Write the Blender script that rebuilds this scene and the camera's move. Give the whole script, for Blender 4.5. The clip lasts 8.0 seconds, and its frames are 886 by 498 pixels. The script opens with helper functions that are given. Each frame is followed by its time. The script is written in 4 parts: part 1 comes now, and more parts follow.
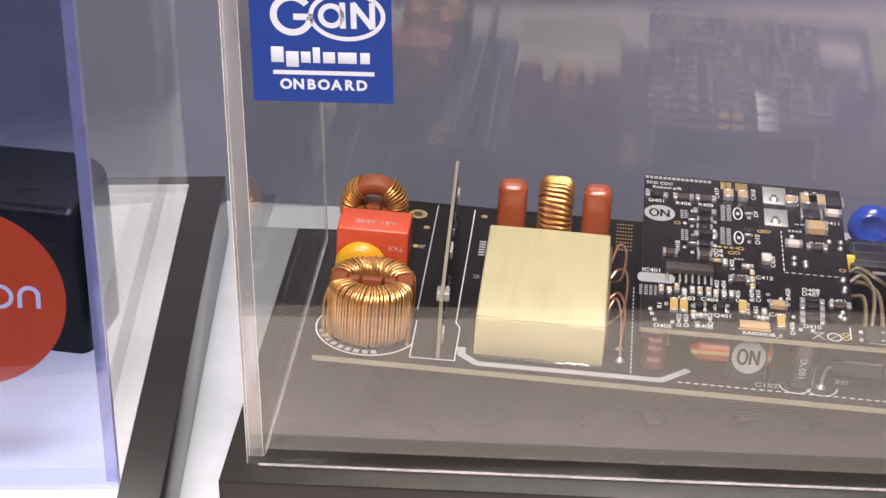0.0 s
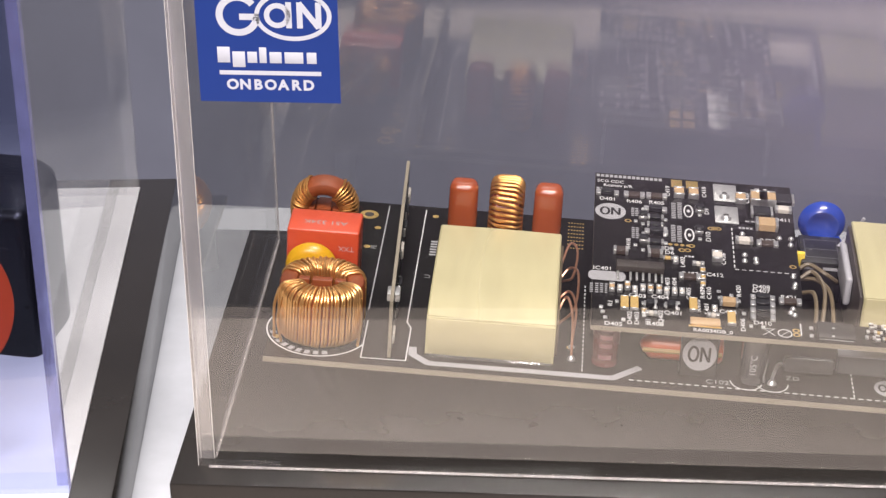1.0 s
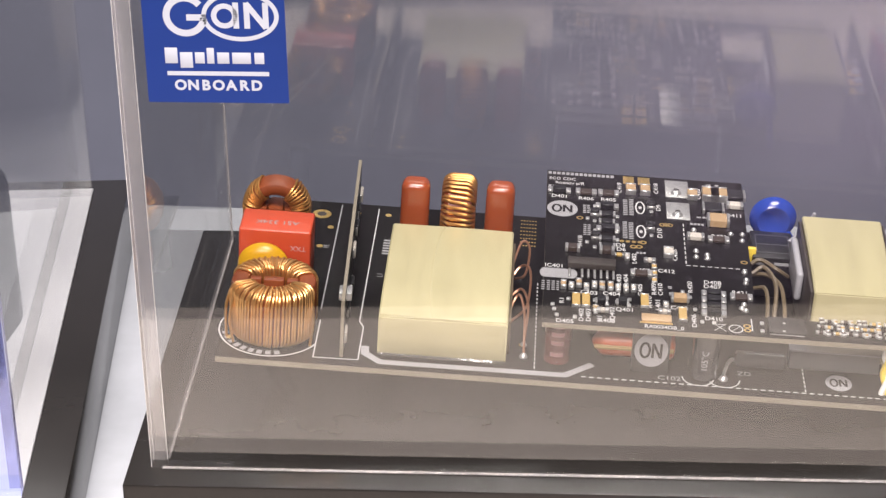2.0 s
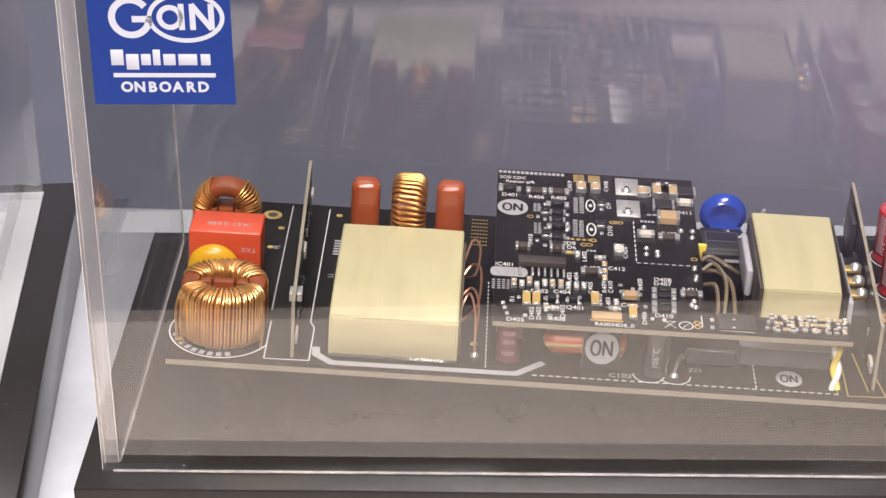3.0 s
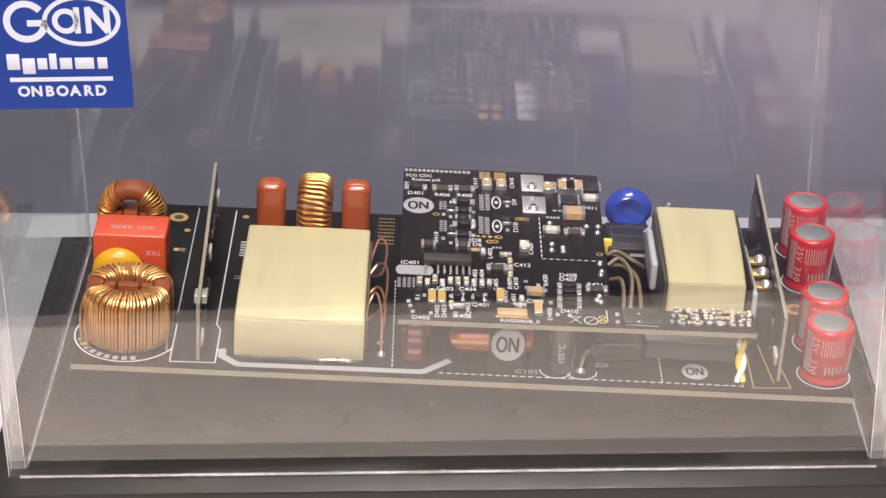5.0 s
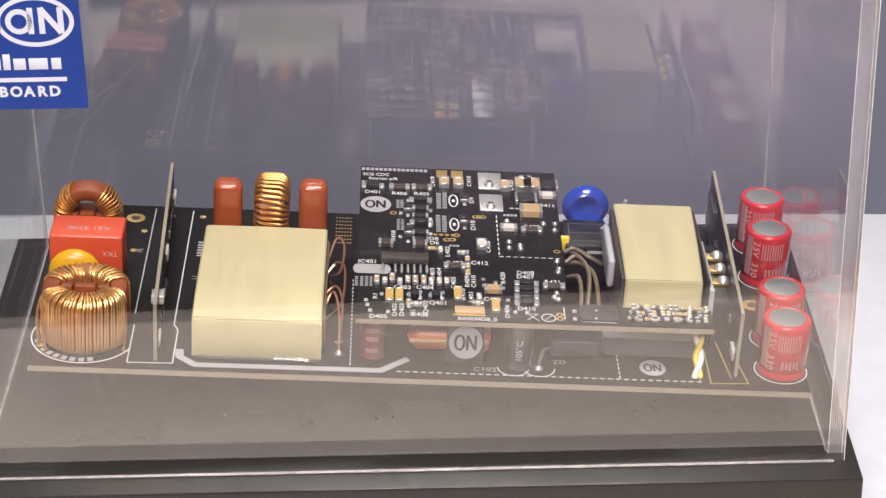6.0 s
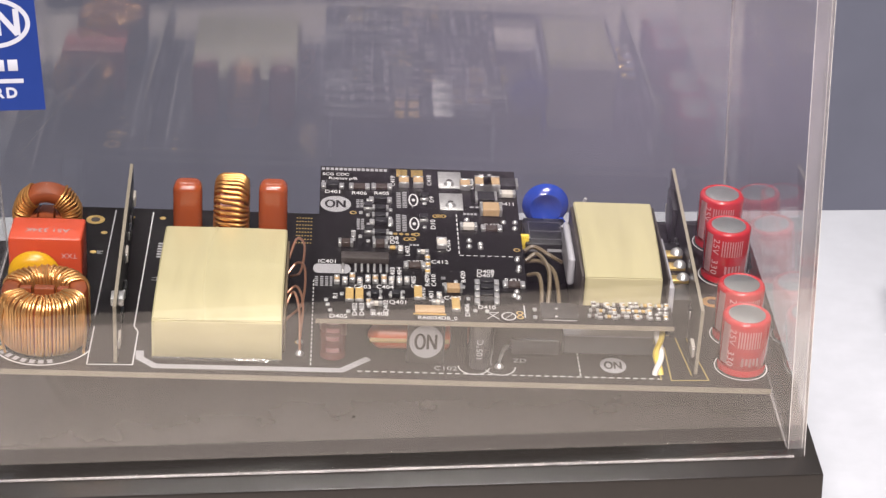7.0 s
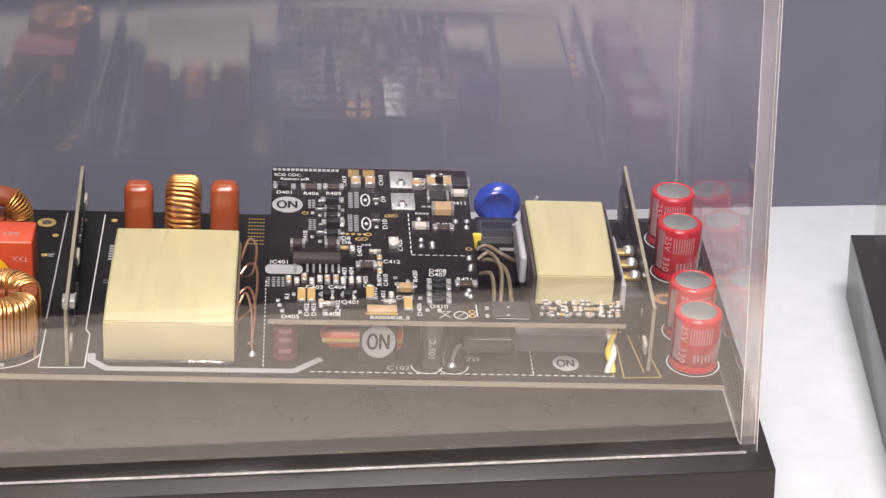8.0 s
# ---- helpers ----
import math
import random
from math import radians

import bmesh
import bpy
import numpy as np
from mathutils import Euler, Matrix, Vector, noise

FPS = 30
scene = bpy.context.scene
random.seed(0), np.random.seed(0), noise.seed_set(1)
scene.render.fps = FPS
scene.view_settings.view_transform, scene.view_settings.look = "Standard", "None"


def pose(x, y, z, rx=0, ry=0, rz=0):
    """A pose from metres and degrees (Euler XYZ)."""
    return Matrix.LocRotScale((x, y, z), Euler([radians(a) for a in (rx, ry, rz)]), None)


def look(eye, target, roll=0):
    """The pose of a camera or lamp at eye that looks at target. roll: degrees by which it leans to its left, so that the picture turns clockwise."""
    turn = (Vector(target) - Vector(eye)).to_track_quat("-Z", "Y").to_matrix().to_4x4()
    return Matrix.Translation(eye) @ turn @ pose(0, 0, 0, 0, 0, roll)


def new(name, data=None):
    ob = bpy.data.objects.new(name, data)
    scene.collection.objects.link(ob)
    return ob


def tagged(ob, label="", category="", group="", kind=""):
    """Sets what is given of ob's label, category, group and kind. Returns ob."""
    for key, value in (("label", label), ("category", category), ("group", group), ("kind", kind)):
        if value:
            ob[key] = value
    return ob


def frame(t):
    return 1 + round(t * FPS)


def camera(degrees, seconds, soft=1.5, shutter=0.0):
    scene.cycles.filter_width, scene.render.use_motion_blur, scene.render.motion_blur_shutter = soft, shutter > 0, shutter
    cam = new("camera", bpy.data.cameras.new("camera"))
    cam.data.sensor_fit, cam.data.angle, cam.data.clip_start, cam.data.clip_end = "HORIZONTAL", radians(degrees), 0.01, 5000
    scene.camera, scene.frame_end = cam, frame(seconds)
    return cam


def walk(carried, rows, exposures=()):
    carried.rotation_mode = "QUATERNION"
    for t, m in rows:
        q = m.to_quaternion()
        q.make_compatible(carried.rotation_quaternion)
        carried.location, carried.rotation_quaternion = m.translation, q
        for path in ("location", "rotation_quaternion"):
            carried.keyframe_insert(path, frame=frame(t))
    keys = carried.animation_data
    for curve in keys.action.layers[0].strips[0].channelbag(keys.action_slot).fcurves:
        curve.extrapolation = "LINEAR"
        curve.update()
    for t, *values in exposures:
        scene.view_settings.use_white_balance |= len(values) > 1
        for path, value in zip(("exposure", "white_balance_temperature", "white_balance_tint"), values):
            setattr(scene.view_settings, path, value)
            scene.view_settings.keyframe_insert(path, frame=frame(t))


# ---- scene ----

cam = camera(21.84, 8.0, soft=1.4)
PATH = [
    (0, 0.07059, -0.34726, 0.23355, 5.603, -28.236, -0.772),
    (0.5, 0.07189, -0.34709, 0.23293, 5.128, -28.177, -0.809),
    (1, 0.07303, -0.34685, 0.23252, 4.571, -28.152, -0.807),
    (1.5, 0.07458, -0.34692, 0.23284, 4.120, -28.204, -0.851),
    (3, 0.07829, -0.34675, 0.23268, 2.584, -28.240, -0.954),
    (3.5, 0.07935, -0.34672, 0.23274, 2.041, -28.262, -0.963),
    (4, 0.08035, -0.34675, 0.23261, 1.523, -28.270, -0.962),
    (4.5, 0.08192, -0.34657, 0.23273, 1.092, -28.312, -1.032),
    (6, 0.08444, -0.34675, 0.23237, -0.389, -28.331, -1.039),
    (6.5, 0.08475, -0.34693, 0.23214, -0.914, -28.314, -1.021),
    (7, 0.08590, -0.34688, 0.23229, -1.305, -28.354, -1.047),
    (7.5, 0.08676, -0.34745, 0.23179, -1.784, -28.280, -1.035),
    (8, 0.08758, -0.34712, 0.23216, -2.417, -28.364, -1.055),
]
walk(cam, [(t, Matrix.Translation((x, y, z)) @ pose(0, 0, 0, 90 + pitch, 0, yaw) @ pose(0, 0, 0, 0, 0, roll))
           for t, x, y, z, yaw, pitch, roll in PATH])

# ---------------------------------------------------------------- light
world = bpy.data.worlds.new("hall")
scene.world = world
world.use_nodes = True
world.node_tree.nodes["Background"].inputs[0].default_value = (0.80, 0.78, 0.82, 1)
world.node_tree.nodes["Background"].inputs[1].default_value = 0.10
scene.view_settings.exposure = 0.0


def lamp(name, at, target, size, watts, colour, spread=180):
    data = bpy.data.lights.new(name, "AREA")
    data.shape, data.size, data.size_y = "RECTANGLE", size[0], size[1]
    data.energy, data.color, data.spread = watts, colour, radians(spread)
    ob = new(name, data)
    ob.matrix_world = look(at, target)
    tagged(ob, "unseen area lamp panel", "lamp")
    return ob


# unseen overhead key light for the counter
lamp("front_area_lamp", (0.25, -0.60, 1.55), (0.08, -0.02, 0.0), (0.7, 0.35), 7.5, (1.0, 0.912, 0.885), 75)
# front fill, added to brighten the ledge and the parts' front faces
lamp("front_area_lamp", (-0.10, -1.25, 1.15), (0.08, -0.06, 0.0), (0.8, 0.3), 5.4, (1.0, 0.905, 0.875), 75)
# unseen back light, added over the board and the counter's rear
lamp("back_fill_lamp", (0.05, 0.58, 0.95), (0.08, 0.03, 0.0), (0.9, 0.10), 4.4, (1.0, 0.96, 0.92))
# added spot: its lavender pool on the carpet feeds the front sheet's reflection
lamp("carpet_fill_lamp", (0.50, -2.15, 0.45), (0.44, -2.02, -0.8), (0.35, 0.35), 22, (0.96, 0.83, 1.0), 52)

# ---------------------------------------------------------------- materials


def material(name, colour, rough=0.5, metal=0.0, vary=0.15, scale=300.0, bump=0.0, stains=0.0, spec=0.5, coat=0.0, island=0.0, transmission=0.0):
    """A principled surface with grain and broad variation, scale in bumps per metre."""
    m = bpy.data.materials.new(name)
    m.use_nodes = True
    nt = m.node_tree
    n, l = nt.nodes, nt.links
    p = n["Principled BSDF"]
    p.inputs["Roughness"].default_value = rough
    p.inputs["Metallic"].default_value = metal
    p.inputs["Specular IOR Level"].default_value = spec
    p.inputs["Coat Weight"].default_value = coat
    p.inputs["Transmission Weight"].default_value = transmission
    co = n.new("ShaderNodeTexCoord")
    fine = n.new("ShaderNodeTexNoise")
    fine.inputs["Scale"].default_value, fine.inputs["Detail"].default_value = scale, 5
    broad = n.new("ShaderNodeTexNoise")
    broad.inputs["Scale"].default_value, broad.inputs["Detail"].default_value = scale / 12, 3
    for t in (fine, broad):
        l.new(co.outputs["Object"], t.inputs["Vector"])
    add = n.new("ShaderNodeMath")
    add.operation = "ADD"
    l.new(fine.outputs["Fac"], add.inputs[0])
    l.new(broad.outputs["Fac"], add.inputs[1])
    span = n.new("ShaderNodeMapRange")
    span.inputs["From Min"].default_value, span.inputs["From Max"].default_value = 0.6, 1.4
    span.inputs["To Min"].default_value, span.inputs["To Max"].default_value = 1 - vary, 1 + vary
    l.new(add.outputs[0], span.inputs["Value"])
    tint = n.new("ShaderNodeMix")
    tint.data_type, tint.blend_type = "RGBA", "MULTIPLY"
    tint.inputs["Factor"].default_value = 1.0
    tint.inputs["A"].default_value = (*colour, 1)
    l.new(span.outputs[0], tint.inputs["B"])
    l.new(tint.outputs["Result"], p.inputs["Base Color"])
    gloss = n.new("ShaderNodeMapRange")
    gloss.inputs["To Min"].default_value, gloss.inputs["To Max"].default_value = max(rough - 0.08 - stains, 0.03), min(rough + 0.08 + stains, 1)
    l.new(broad.outputs["Fac"], gloss.inputs["Value"])
    l.new(gloss.outputs[0], p.inputs["Roughness"])
    if bump:
        b = n.new("ShaderNodeBump")
        b.inputs["Strength"].default_value, b.inputs["Distance"].default_value = bump, 0.0003
        l.new(fine.outputs["Fac"], b.inputs["Height"])
        l.new(b.outputs[0], p.inputs["Normal"])
    return m


def brushed(m, stretch):
    """Stretch a material's grain along an axis: small factors draw it out."""
    n, l = m.node_tree.nodes, m.node_tree.links
    co = next(k for k in n if k.type == "TEX_COORD")
    way = n.new("ShaderNodeMapping")
    way.inputs["Scale"].default_value = stretch
    l.new(co.outputs["Object"], way.inputs["Vector"])
    for k in [k for k in n if k.type == "TEX_NOISE"]:
        l.new(way.outputs["Vector"], k.inputs["Vector"])
    return m


def clear_sheet(name, tint, gloss=0.03):
    """Clear acrylic face: see-through, with the mirror gloss of a polished sheet that grows towards grazing."""
    m = bpy.data.materials.new(name)
    m.use_nodes = True
    nt = m.node_tree
    n, l = nt.nodes, nt.links
    n.remove(n["Principled BSDF"])
    out = n["Material Output"]
    clear, shine, mix = n.new("ShaderNodeBsdfTransparent"), n.new("ShaderNodeBsdfGlossy"), n.new("ShaderNodeMixShader")
    clear.inputs["Color"].default_value = (*tint, 1)
    shine.inputs["Roughness"].default_value = gloss
    weight, power, scale_, add = n.new("ShaderNodeLayerWeight"), n.new("ShaderNodeMath"), n.new("ShaderNodeMath"), n.new("ShaderNodeMath")
    power.operation, scale_.operation, add.operation = "POWER", "MULTIPLY", "ADD"
    power.inputs[1].default_value, scale_.inputs[1].default_value, add.inputs[1].default_value = 5, 0.62, 0.082
    l.new(weight.outputs["Facing"], power.inputs[0])
    l.new(power.outputs[0], scale_.inputs[0])
    l.new(scale_.outputs[0], add.inputs[0])
    l.new(add.outputs[0], mix.inputs[0])
    l.new(clear.outputs[0], mix.inputs[1])
    l.new(shine.outputs[0], mix.inputs[2])
    l.new(mix.outputs[0], out.inputs["Surface"])
    return m


ACRYLIC = clear_sheet("clear acrylic", (0.985, 0.985, 0.98))
BLUE_ACRYLIC = clear_sheet("blue-tinted clear acrylic", (0.70, 0.735, 0.90))
CORNER_GLINT = material("pale corner glint on acrylic", (0.82, 0.80, 0.79), 0.12, vary=0.3, scale=700, transmission=0.35)
ACRYLIC_EDGE = brushed(material("sawn acrylic edge", (0.80, 0.76, 0.75), 0.20, vary=0.35, scale=500, bump=0.35, transmission=0.78), (1, 1, 0.12))
BLUE_EDGE = material("blue-tinted acrylic edge", (0.62, 0.60, 0.86), 0.14, vary=0.2, scale=260, bump=0.2, transmission=0.75)
PLINTH = material("satin black plinth", (0.020, 0.018, 0.017), 0.21, vary=0.12, scale=120, stains=0.03, spec=0.36)
WHITE_SHEET = material("white gloss sheet", (0.60, 0.61, 0.64), 0.32, vary=0.03, scale=60)
TABLE = material("white laminate", (0.40, 0.42, 0.455), 0.32, vary=0.10, scale=160, bump=0.02)
WALL = material("blue-grey fabric", (0.225, 0.24, 0.315), 0.85, vary=0.12, scale=25, bump=0.1)
LEDGE = material("warm beige laminate", (0.70, 0.62, 0.555), 0.40, vary=0.06, scale=60, bump=0.03)
CARPET = material("lavender-grey carpet", (0.045, 0.036, 0.044), 0.95, vary=0.35, scale=200, bump=0.4)
CEILING = material("grey hall ceiling", (0.30, 0.30, 0.33), 0.9, vary=0.1, scale=6)
BOARD = material("black solder mask", (0.0065, 0.0055, 0.0055), 0.34, vary=0.35, scale=700, bump=0.03, stains=0.05, spec=0.16)
LAMINATE = material("raw glass-epoxy edge", (0.215, 0.19, 0.145), 0.7, vary=0.2, scale=1500, bump=0.2)
SILK = material("white silkscreen", (0.50, 0.50, 0.50), 0.6, vary=0.1, scale=1500)
SILK_GREY = material("grey silkscreen", (0.27, 0.27, 0.28), 0.6, vary=0.12, scale=1500)
GOLD = material("gold plating", (0.80, 0.56, 0.20), 0.33, metal=0.9, vary=0.2, scale=1200)
GOLD_LINE = material("yellow-gold line", (0.30, 0.225, 0.06), 0.5, vary=0.2, scale=1200)
SOLDER = material("solder", (0.66, 0.66, 0.65), 0.30, metal=0.85, vary=0.3, scale=1500, bump=0.2)
TIN = material("tinned metal", (0.55, 0.55, 0.54), 0.36, metal=0.75, vary=0.2, scale=900)
COPPER = material("enamelled copper wire", (0.84, 0.49, 0.20), 0.38, metal=0.92, vary=0.2, scale=420)
DARK_COPPER = material("dark enamelled copper wire", (0.60, 0.31, 0.10), 0.40, metal=0.9, vary=0.25, scale=420)
PALE_COPPER = material("bare copper lead", (0.52, 0.28, 0.19), 0.34, metal=0.8, vary=0.2, scale=600)
CORE = material("red-brown core coating", (0.22, 0.052, 0.016), 0.42, vary=0.2, scale=500, bump=0.12)
RED_BOX = material("red plastic box", (0.46, 0.062, 0.026), 0.30, vary=0.07, scale=300, bump=0.03)
BROWN_DIP = material("red-brown epoxy dip", (0.28, 0.060, 0.020), 0.20, vary=0.12, scale=250, bump=0.06, coat=0.3)
YELLOW_DIP = material("yellow epoxy dip", (0.52, 0.28, 0.012), 0.28, vary=0.08, scale=400)
BLUE_DIP = material("blue epoxy dip", (0.010, 0.042, 0.30), 0.18, vary=0.12, scale=250, bump=0.05, coat=0.3)
TAPE = brushed(material("pale yellow polyester tape", (0.41, 0.375, 0.22), 0.26, vary=0.13, scale=420, bump=0.02, stains=0.03), (0.9, 0.10, 0.5))
TAPE_END = brushed(material("tape over winding ends", (0.42, 0.38, 0.225), 0.35, vary=0.14, scale=300, bump=0.2), (0.4, 1, 1.6))
FERRITE = material("dark ferrite", (0.035, 0.028, 0.024), 0.5, vary=0.3, scale=700, bump=0.15)
BLACK = material("black moulded plastic", (0.009, 0.009, 0.010), 0.36, vary=0.3, scale=900, bump=0.06)
BOBBIN = material("pale bobbin plastic", (0.34, 0.34, 0.365), 0.35, vary=0.06, scale=300)
SLEEVE = material("red capacitor sleeve", (0.36, 0.014, 0.020), 0.20, vary=0.08, scale=300, coat=0.25)
SLEEVE_PALE = material("pale print and painted highlight on sleeve", (0.55, 0.32, 0.32), 0.35, vary=0.08, scale=500)
SLEEVE_BLACK = material("black capacitor sleeve", (0.03, 0.03, 0.033), 0.10, vary=0.15, scale=300, coat=0.6)
SLEEVE_BROWN = material("dark brown capacitor sleeve", (0.11, 0.035, 0.03), 0.25, vary=0.15, scale=300)
CAN = material("brushed aluminium can", (0.28, 0.29, 0.29), 0.45, metal=0.85, vary=0.15, scale=1300)
TAN_CHIP = material("tan ceramic", (0.36, 0.245, 0.13), 0.42, vary=0.12, scale=900)
OCHRE_CHIP = material("ochre ceramic", (0.40, 0.27, 0.09), 0.42, vary=0.12, scale=900)
DARK_CHIP = material("brown-black ceramic", (0.045, 0.032, 0.026), 0.35, vary=0.15, scale=900)
PALE_CHIP = material("pale ceramic", (0.48, 0.45, 0.40), 0.42, vary=0.1, scale=900)
BEIGE_WIRE = material("beige wire sleeve", (0.13, 0.10, 0.062), 0.45, vary=0.3, scale=600)
YELLOW_WIRE = material("yellow wire sleeve", (0.70, 0.52, 0.06), 0.4, vary=0.1, scale=600)
WHITE_WIRE = material("white wire sleeve", (0.75, 0.74, 0.70), 0.4, vary=0.08, scale=600)
ORANGE_BODY = material("orange-red component body", (0.52, 0.13, 0.05), 0.35, vary=0.15, scale=500)
GREY_SINK = material("grey anodised plate", (0.16, 0.16, 0.165), 0.35, metal=0.5, vary=0.15, scale=700)
GLUE = material("clear glue", (0.75, 0.75, 0.72), 0.05, vary=0.1, scale=900, transmission=0.92)
STICKER_BLUE = material("royal blue vinyl", (0.018, 0.046, 0.235), 0.38, vary=0.06, scale=200)
STICKER_WHITE = material("white vinyl print", (0.58, 0.60, 0.68), 0.4, vary=0.04, scale=300)
STICKER_ORANGE = material("orange-red vinyl", (0.52, 0.068, 0.020), 0.38, vary=0.06, scale=200)
RUBBER = material("black textured case plastic", (0.006, 0.006, 0.007), 0.30, vary=0.3, scale=1500, bump=0.35, spec=0.35)

# ---------------------------------------------------------------- mesh helpers, in millimetres


def part(name, bm, mat, parent=None, label="", smooth=True):
    """Link a bmesh (millimetres) as one mesh object, under parent if given."""
    me = bpy.data.meshes.new(name)
    bmesh.ops.scale(bm, vec=(0.001, 0.001, 0.001), verts=bm.verts)
    bmesh.ops.recalc_face_normals(bm, faces=bm.faces)
    bm.to_mesh(me)
    bm.free()
    for m in mat if isinstance(mat, (list, tuple)) else [mat]:
        me.materials.append(m)
    if smooth:
        me.polygons.foreach_set("use_smooth", [True] * len(me.polygons))
        me.set_sharp_from_angle(angle=radians(38))
    ob = new(name, me)
    if parent:
        ob.parent = parent
    if label:
        tagged(ob, label)
    return ob


def box(x0, x1, y0, y1, z0, z1, bevel=0.0, bm=None, seg=2):
    bm = bm or bmesh.new()
    made = bmesh.ops.create_cube(bm, size=1)["verts"]
    for v in made:
        v.co = Vector(((x0 + x1) / 2 + v.co.x * (x1 - x0), (y0 + y1) / 2 + v.co.y * (y1 - y0), (z0 + z1) / 2 + v.co.z * (z1 - z0)))
    if bevel:
        edges = list({e for v in made for e in v.link_edges})
        bmesh.ops.bevel(bm, geom=edges, offset=bevel, segments=seg, affect="EDGES", profile=0.5)
    return bm


def lathe(profile, at=(0, 0, 0), axis="z", seg=32, bm=None):
    """Turn (radius, height) pairs round an axis through at."""
    bm = bm or bmesh.new()
    turn = {"z": Matrix.Identity(3), "x": Matrix.Rotation(radians(90), 3, "Y"), "y": Matrix.Rotation(radians(-90), 3, "X")}[axis]
    rings = []
    for r, h in profile:
        rings.append([bm.verts.new(Vector(at) + turn @ Vector((max(r, 0.001) * math.cos(a), max(r, 0.001) * math.sin(a), h)))
                      for a in (2 * math.pi * k / seg for k in range(seg))])
    for a, b in zip(rings, rings[1:]):
        for k in range(seg):
            bm.faces.new((a[k], a[(k + 1) % seg], b[(k + 1) % seg], b[k]))
    bm.faces.new(rings[0][::-1])
    bm.faces.new(rings[-1])
    return bm


def tube(points, r, closed=False, sides=6, bm=None):
    """A round wire along points."""
    bm = bm or bmesh.new()
    pts = [Vector(p) for p in points]
    n = len(pts)
    rings = []
    side = None
    for k, p in enumerate(pts):
        ahead = (pts[(k + 1) % n] - pts[k - 1]) if closed or 0 < k < n - 1 else (pts[1] - pts[0] if k == 0 else pts[-1] - pts[-2])
        ahead.normalize()
        if side is None:
            side = ahead.orthogonal().normalized()
        side = (side - ahead * side.dot(ahead)).normalized()
        up = ahead.cross(side)
        rings.append([bm.verts.new(p + r * (math.cos(a) * side + math.sin(a) * up)) for a in (2 * math.pi * j / sides for j in range(sides))])
    pairs = list(zip(rings, rings[1:])) + ([(rings[-1], rings[0])] if closed else [])
    for a, b in pairs:
        for j in range(sides):
            bm.faces.new((a[j], a[(j + 1) % sides], b[(j + 1) % sides], b[j]))
    if not closed:
        bm.faces.new(rings[0][::-1])
        bm.faces.new(rings[-1])
    return bm


def curve_points(points, steps=6):
    """A smooth line through points (Catmull-Rom)."""
    p = [Vector(q) for q in points]
    p = [2 * p[0] - p[1]] + p + [2 * p[-1] - p[-2]]
    out = []
    for a, b, c, d in zip(p, p[1:], p[2:], p[3:]):
        for k in range(steps):
            t = k / steps
            out.append(0.5 * (2 * b + (c - a) * t + (2 * a - 5 * b + 4 * c - d) * t * t + (3 * b - a - 3 * c + d) * t ** 3))
    return out + [p[-2]]


def ribbon(points, width, z, bm=None, thick=0.03, closed=False):
    """A flat printed line of even width through (x, y) points."""
    bm = bm or bmesh.new()
    pts = [Vector((*p, 0)) for p in points]
    n = len(pts)
    left, right = [], []
    for k, p in enumerate(pts):
        before = (p - pts[k - 1]).normalized() if k or closed else (pts[1] - p).normalized()
        after = (pts[(k + 1) % n] - p).normalized() if k < n - 1 or closed else before
        mid = (before + after).normalized()
        out = Vector((-mid.y, mid.x, 0)) * (width / 2 / max(mid.dot(after), 0.4))
        left.append((p + out).xy)
        right.append((p - out).xy)
    rows = [[bm.verts.new((*q, h)) for q in line] for line, h in ((left, z), (right, z), (left, z + thick), (right, z + thick))]
    for k in range(n if closed else n - 1):
        j = (k + 1) % n
        bm.faces.new((rows[2][k], rows[2][j], rows[3][j], rows[3][k]))
        bm.faces.new((rows[0][k], rows[0][j], rows[2][j], rows[2][k]))
        bm.faces.new((rows[3][k], rows[3][j], rows[1][j], rows[1][k]))
    return bm


def ring_points(x, y, r, start=0, end=360, steps=40, squash=1.0):
    return [(x + r * math.cos(radians(start + (end - start) * k / steps)), y + squash * r * math.sin(radians(start + (end - start) * k / steps))) for k in range(steps + 1)]


def disc(x, y, r, z, thick=0.03, squash=1.0, bm=None, seg=40):
    bm = bm or bmesh.new()
    top = [bm.verts.new((*p, z + thick)) for p in ring_points(x, y, r, steps=seg, squash=squash)[:-1]]
    low = [bm.verts.new((*p, z)) for p in ring_points(x, y, r, steps=seg, squash=squash)[:-1]]
    bm.faces.new(top)
    for k in range(seg):
        bm.faces.new((low[k], low[(k + 1) % seg], top[(k + 1) % seg], top[k]))
    return bm


def lettering(name, text, m, size, mat, parent, thick=0.03, bold=0.0):
    """Raised print with the built-in font, size in millimetres, at the pose m (millimetres)."""
    data = bpy.data.curves.new(name, "FONT")
    data.body, data.size, data.extrude, data.align_x, data.align_y = text, size, thick / 2, "CENTER", "CENTER"
    data.offset, data.resolution_u = bold, 3
    raw = bpy.data.objects.new(name, data)
    scene.collection.objects.link(raw)
    me = bpy.data.meshes.new_from_object(raw.evaluated_get(bpy.context.evaluated_depsgraph_get()))
    bpy.data.objects.remove(raw)
    me.transform(Matrix.Scale(0.001, 4) @ m)
    me.materials.clear()
    me.materials.append(mat)
    ob = new(name, me)
    ob.parent = parent
    return ob


def empty(name, m=None):
    ob = new(name)
    ob.empty_display_size = 0.01
    if m:
        ob.matrix_world = m
    return ob


# ---------------------------------------------------------------- the place


def slab(name, x0, x1, y0, y1, z0, z1, mat, label="", bevel=0.0, category=""):
    return tagged(part(name, box(x0, x1, y0, y1, z0, z1, bevel), mat), label, category, kind="structure")


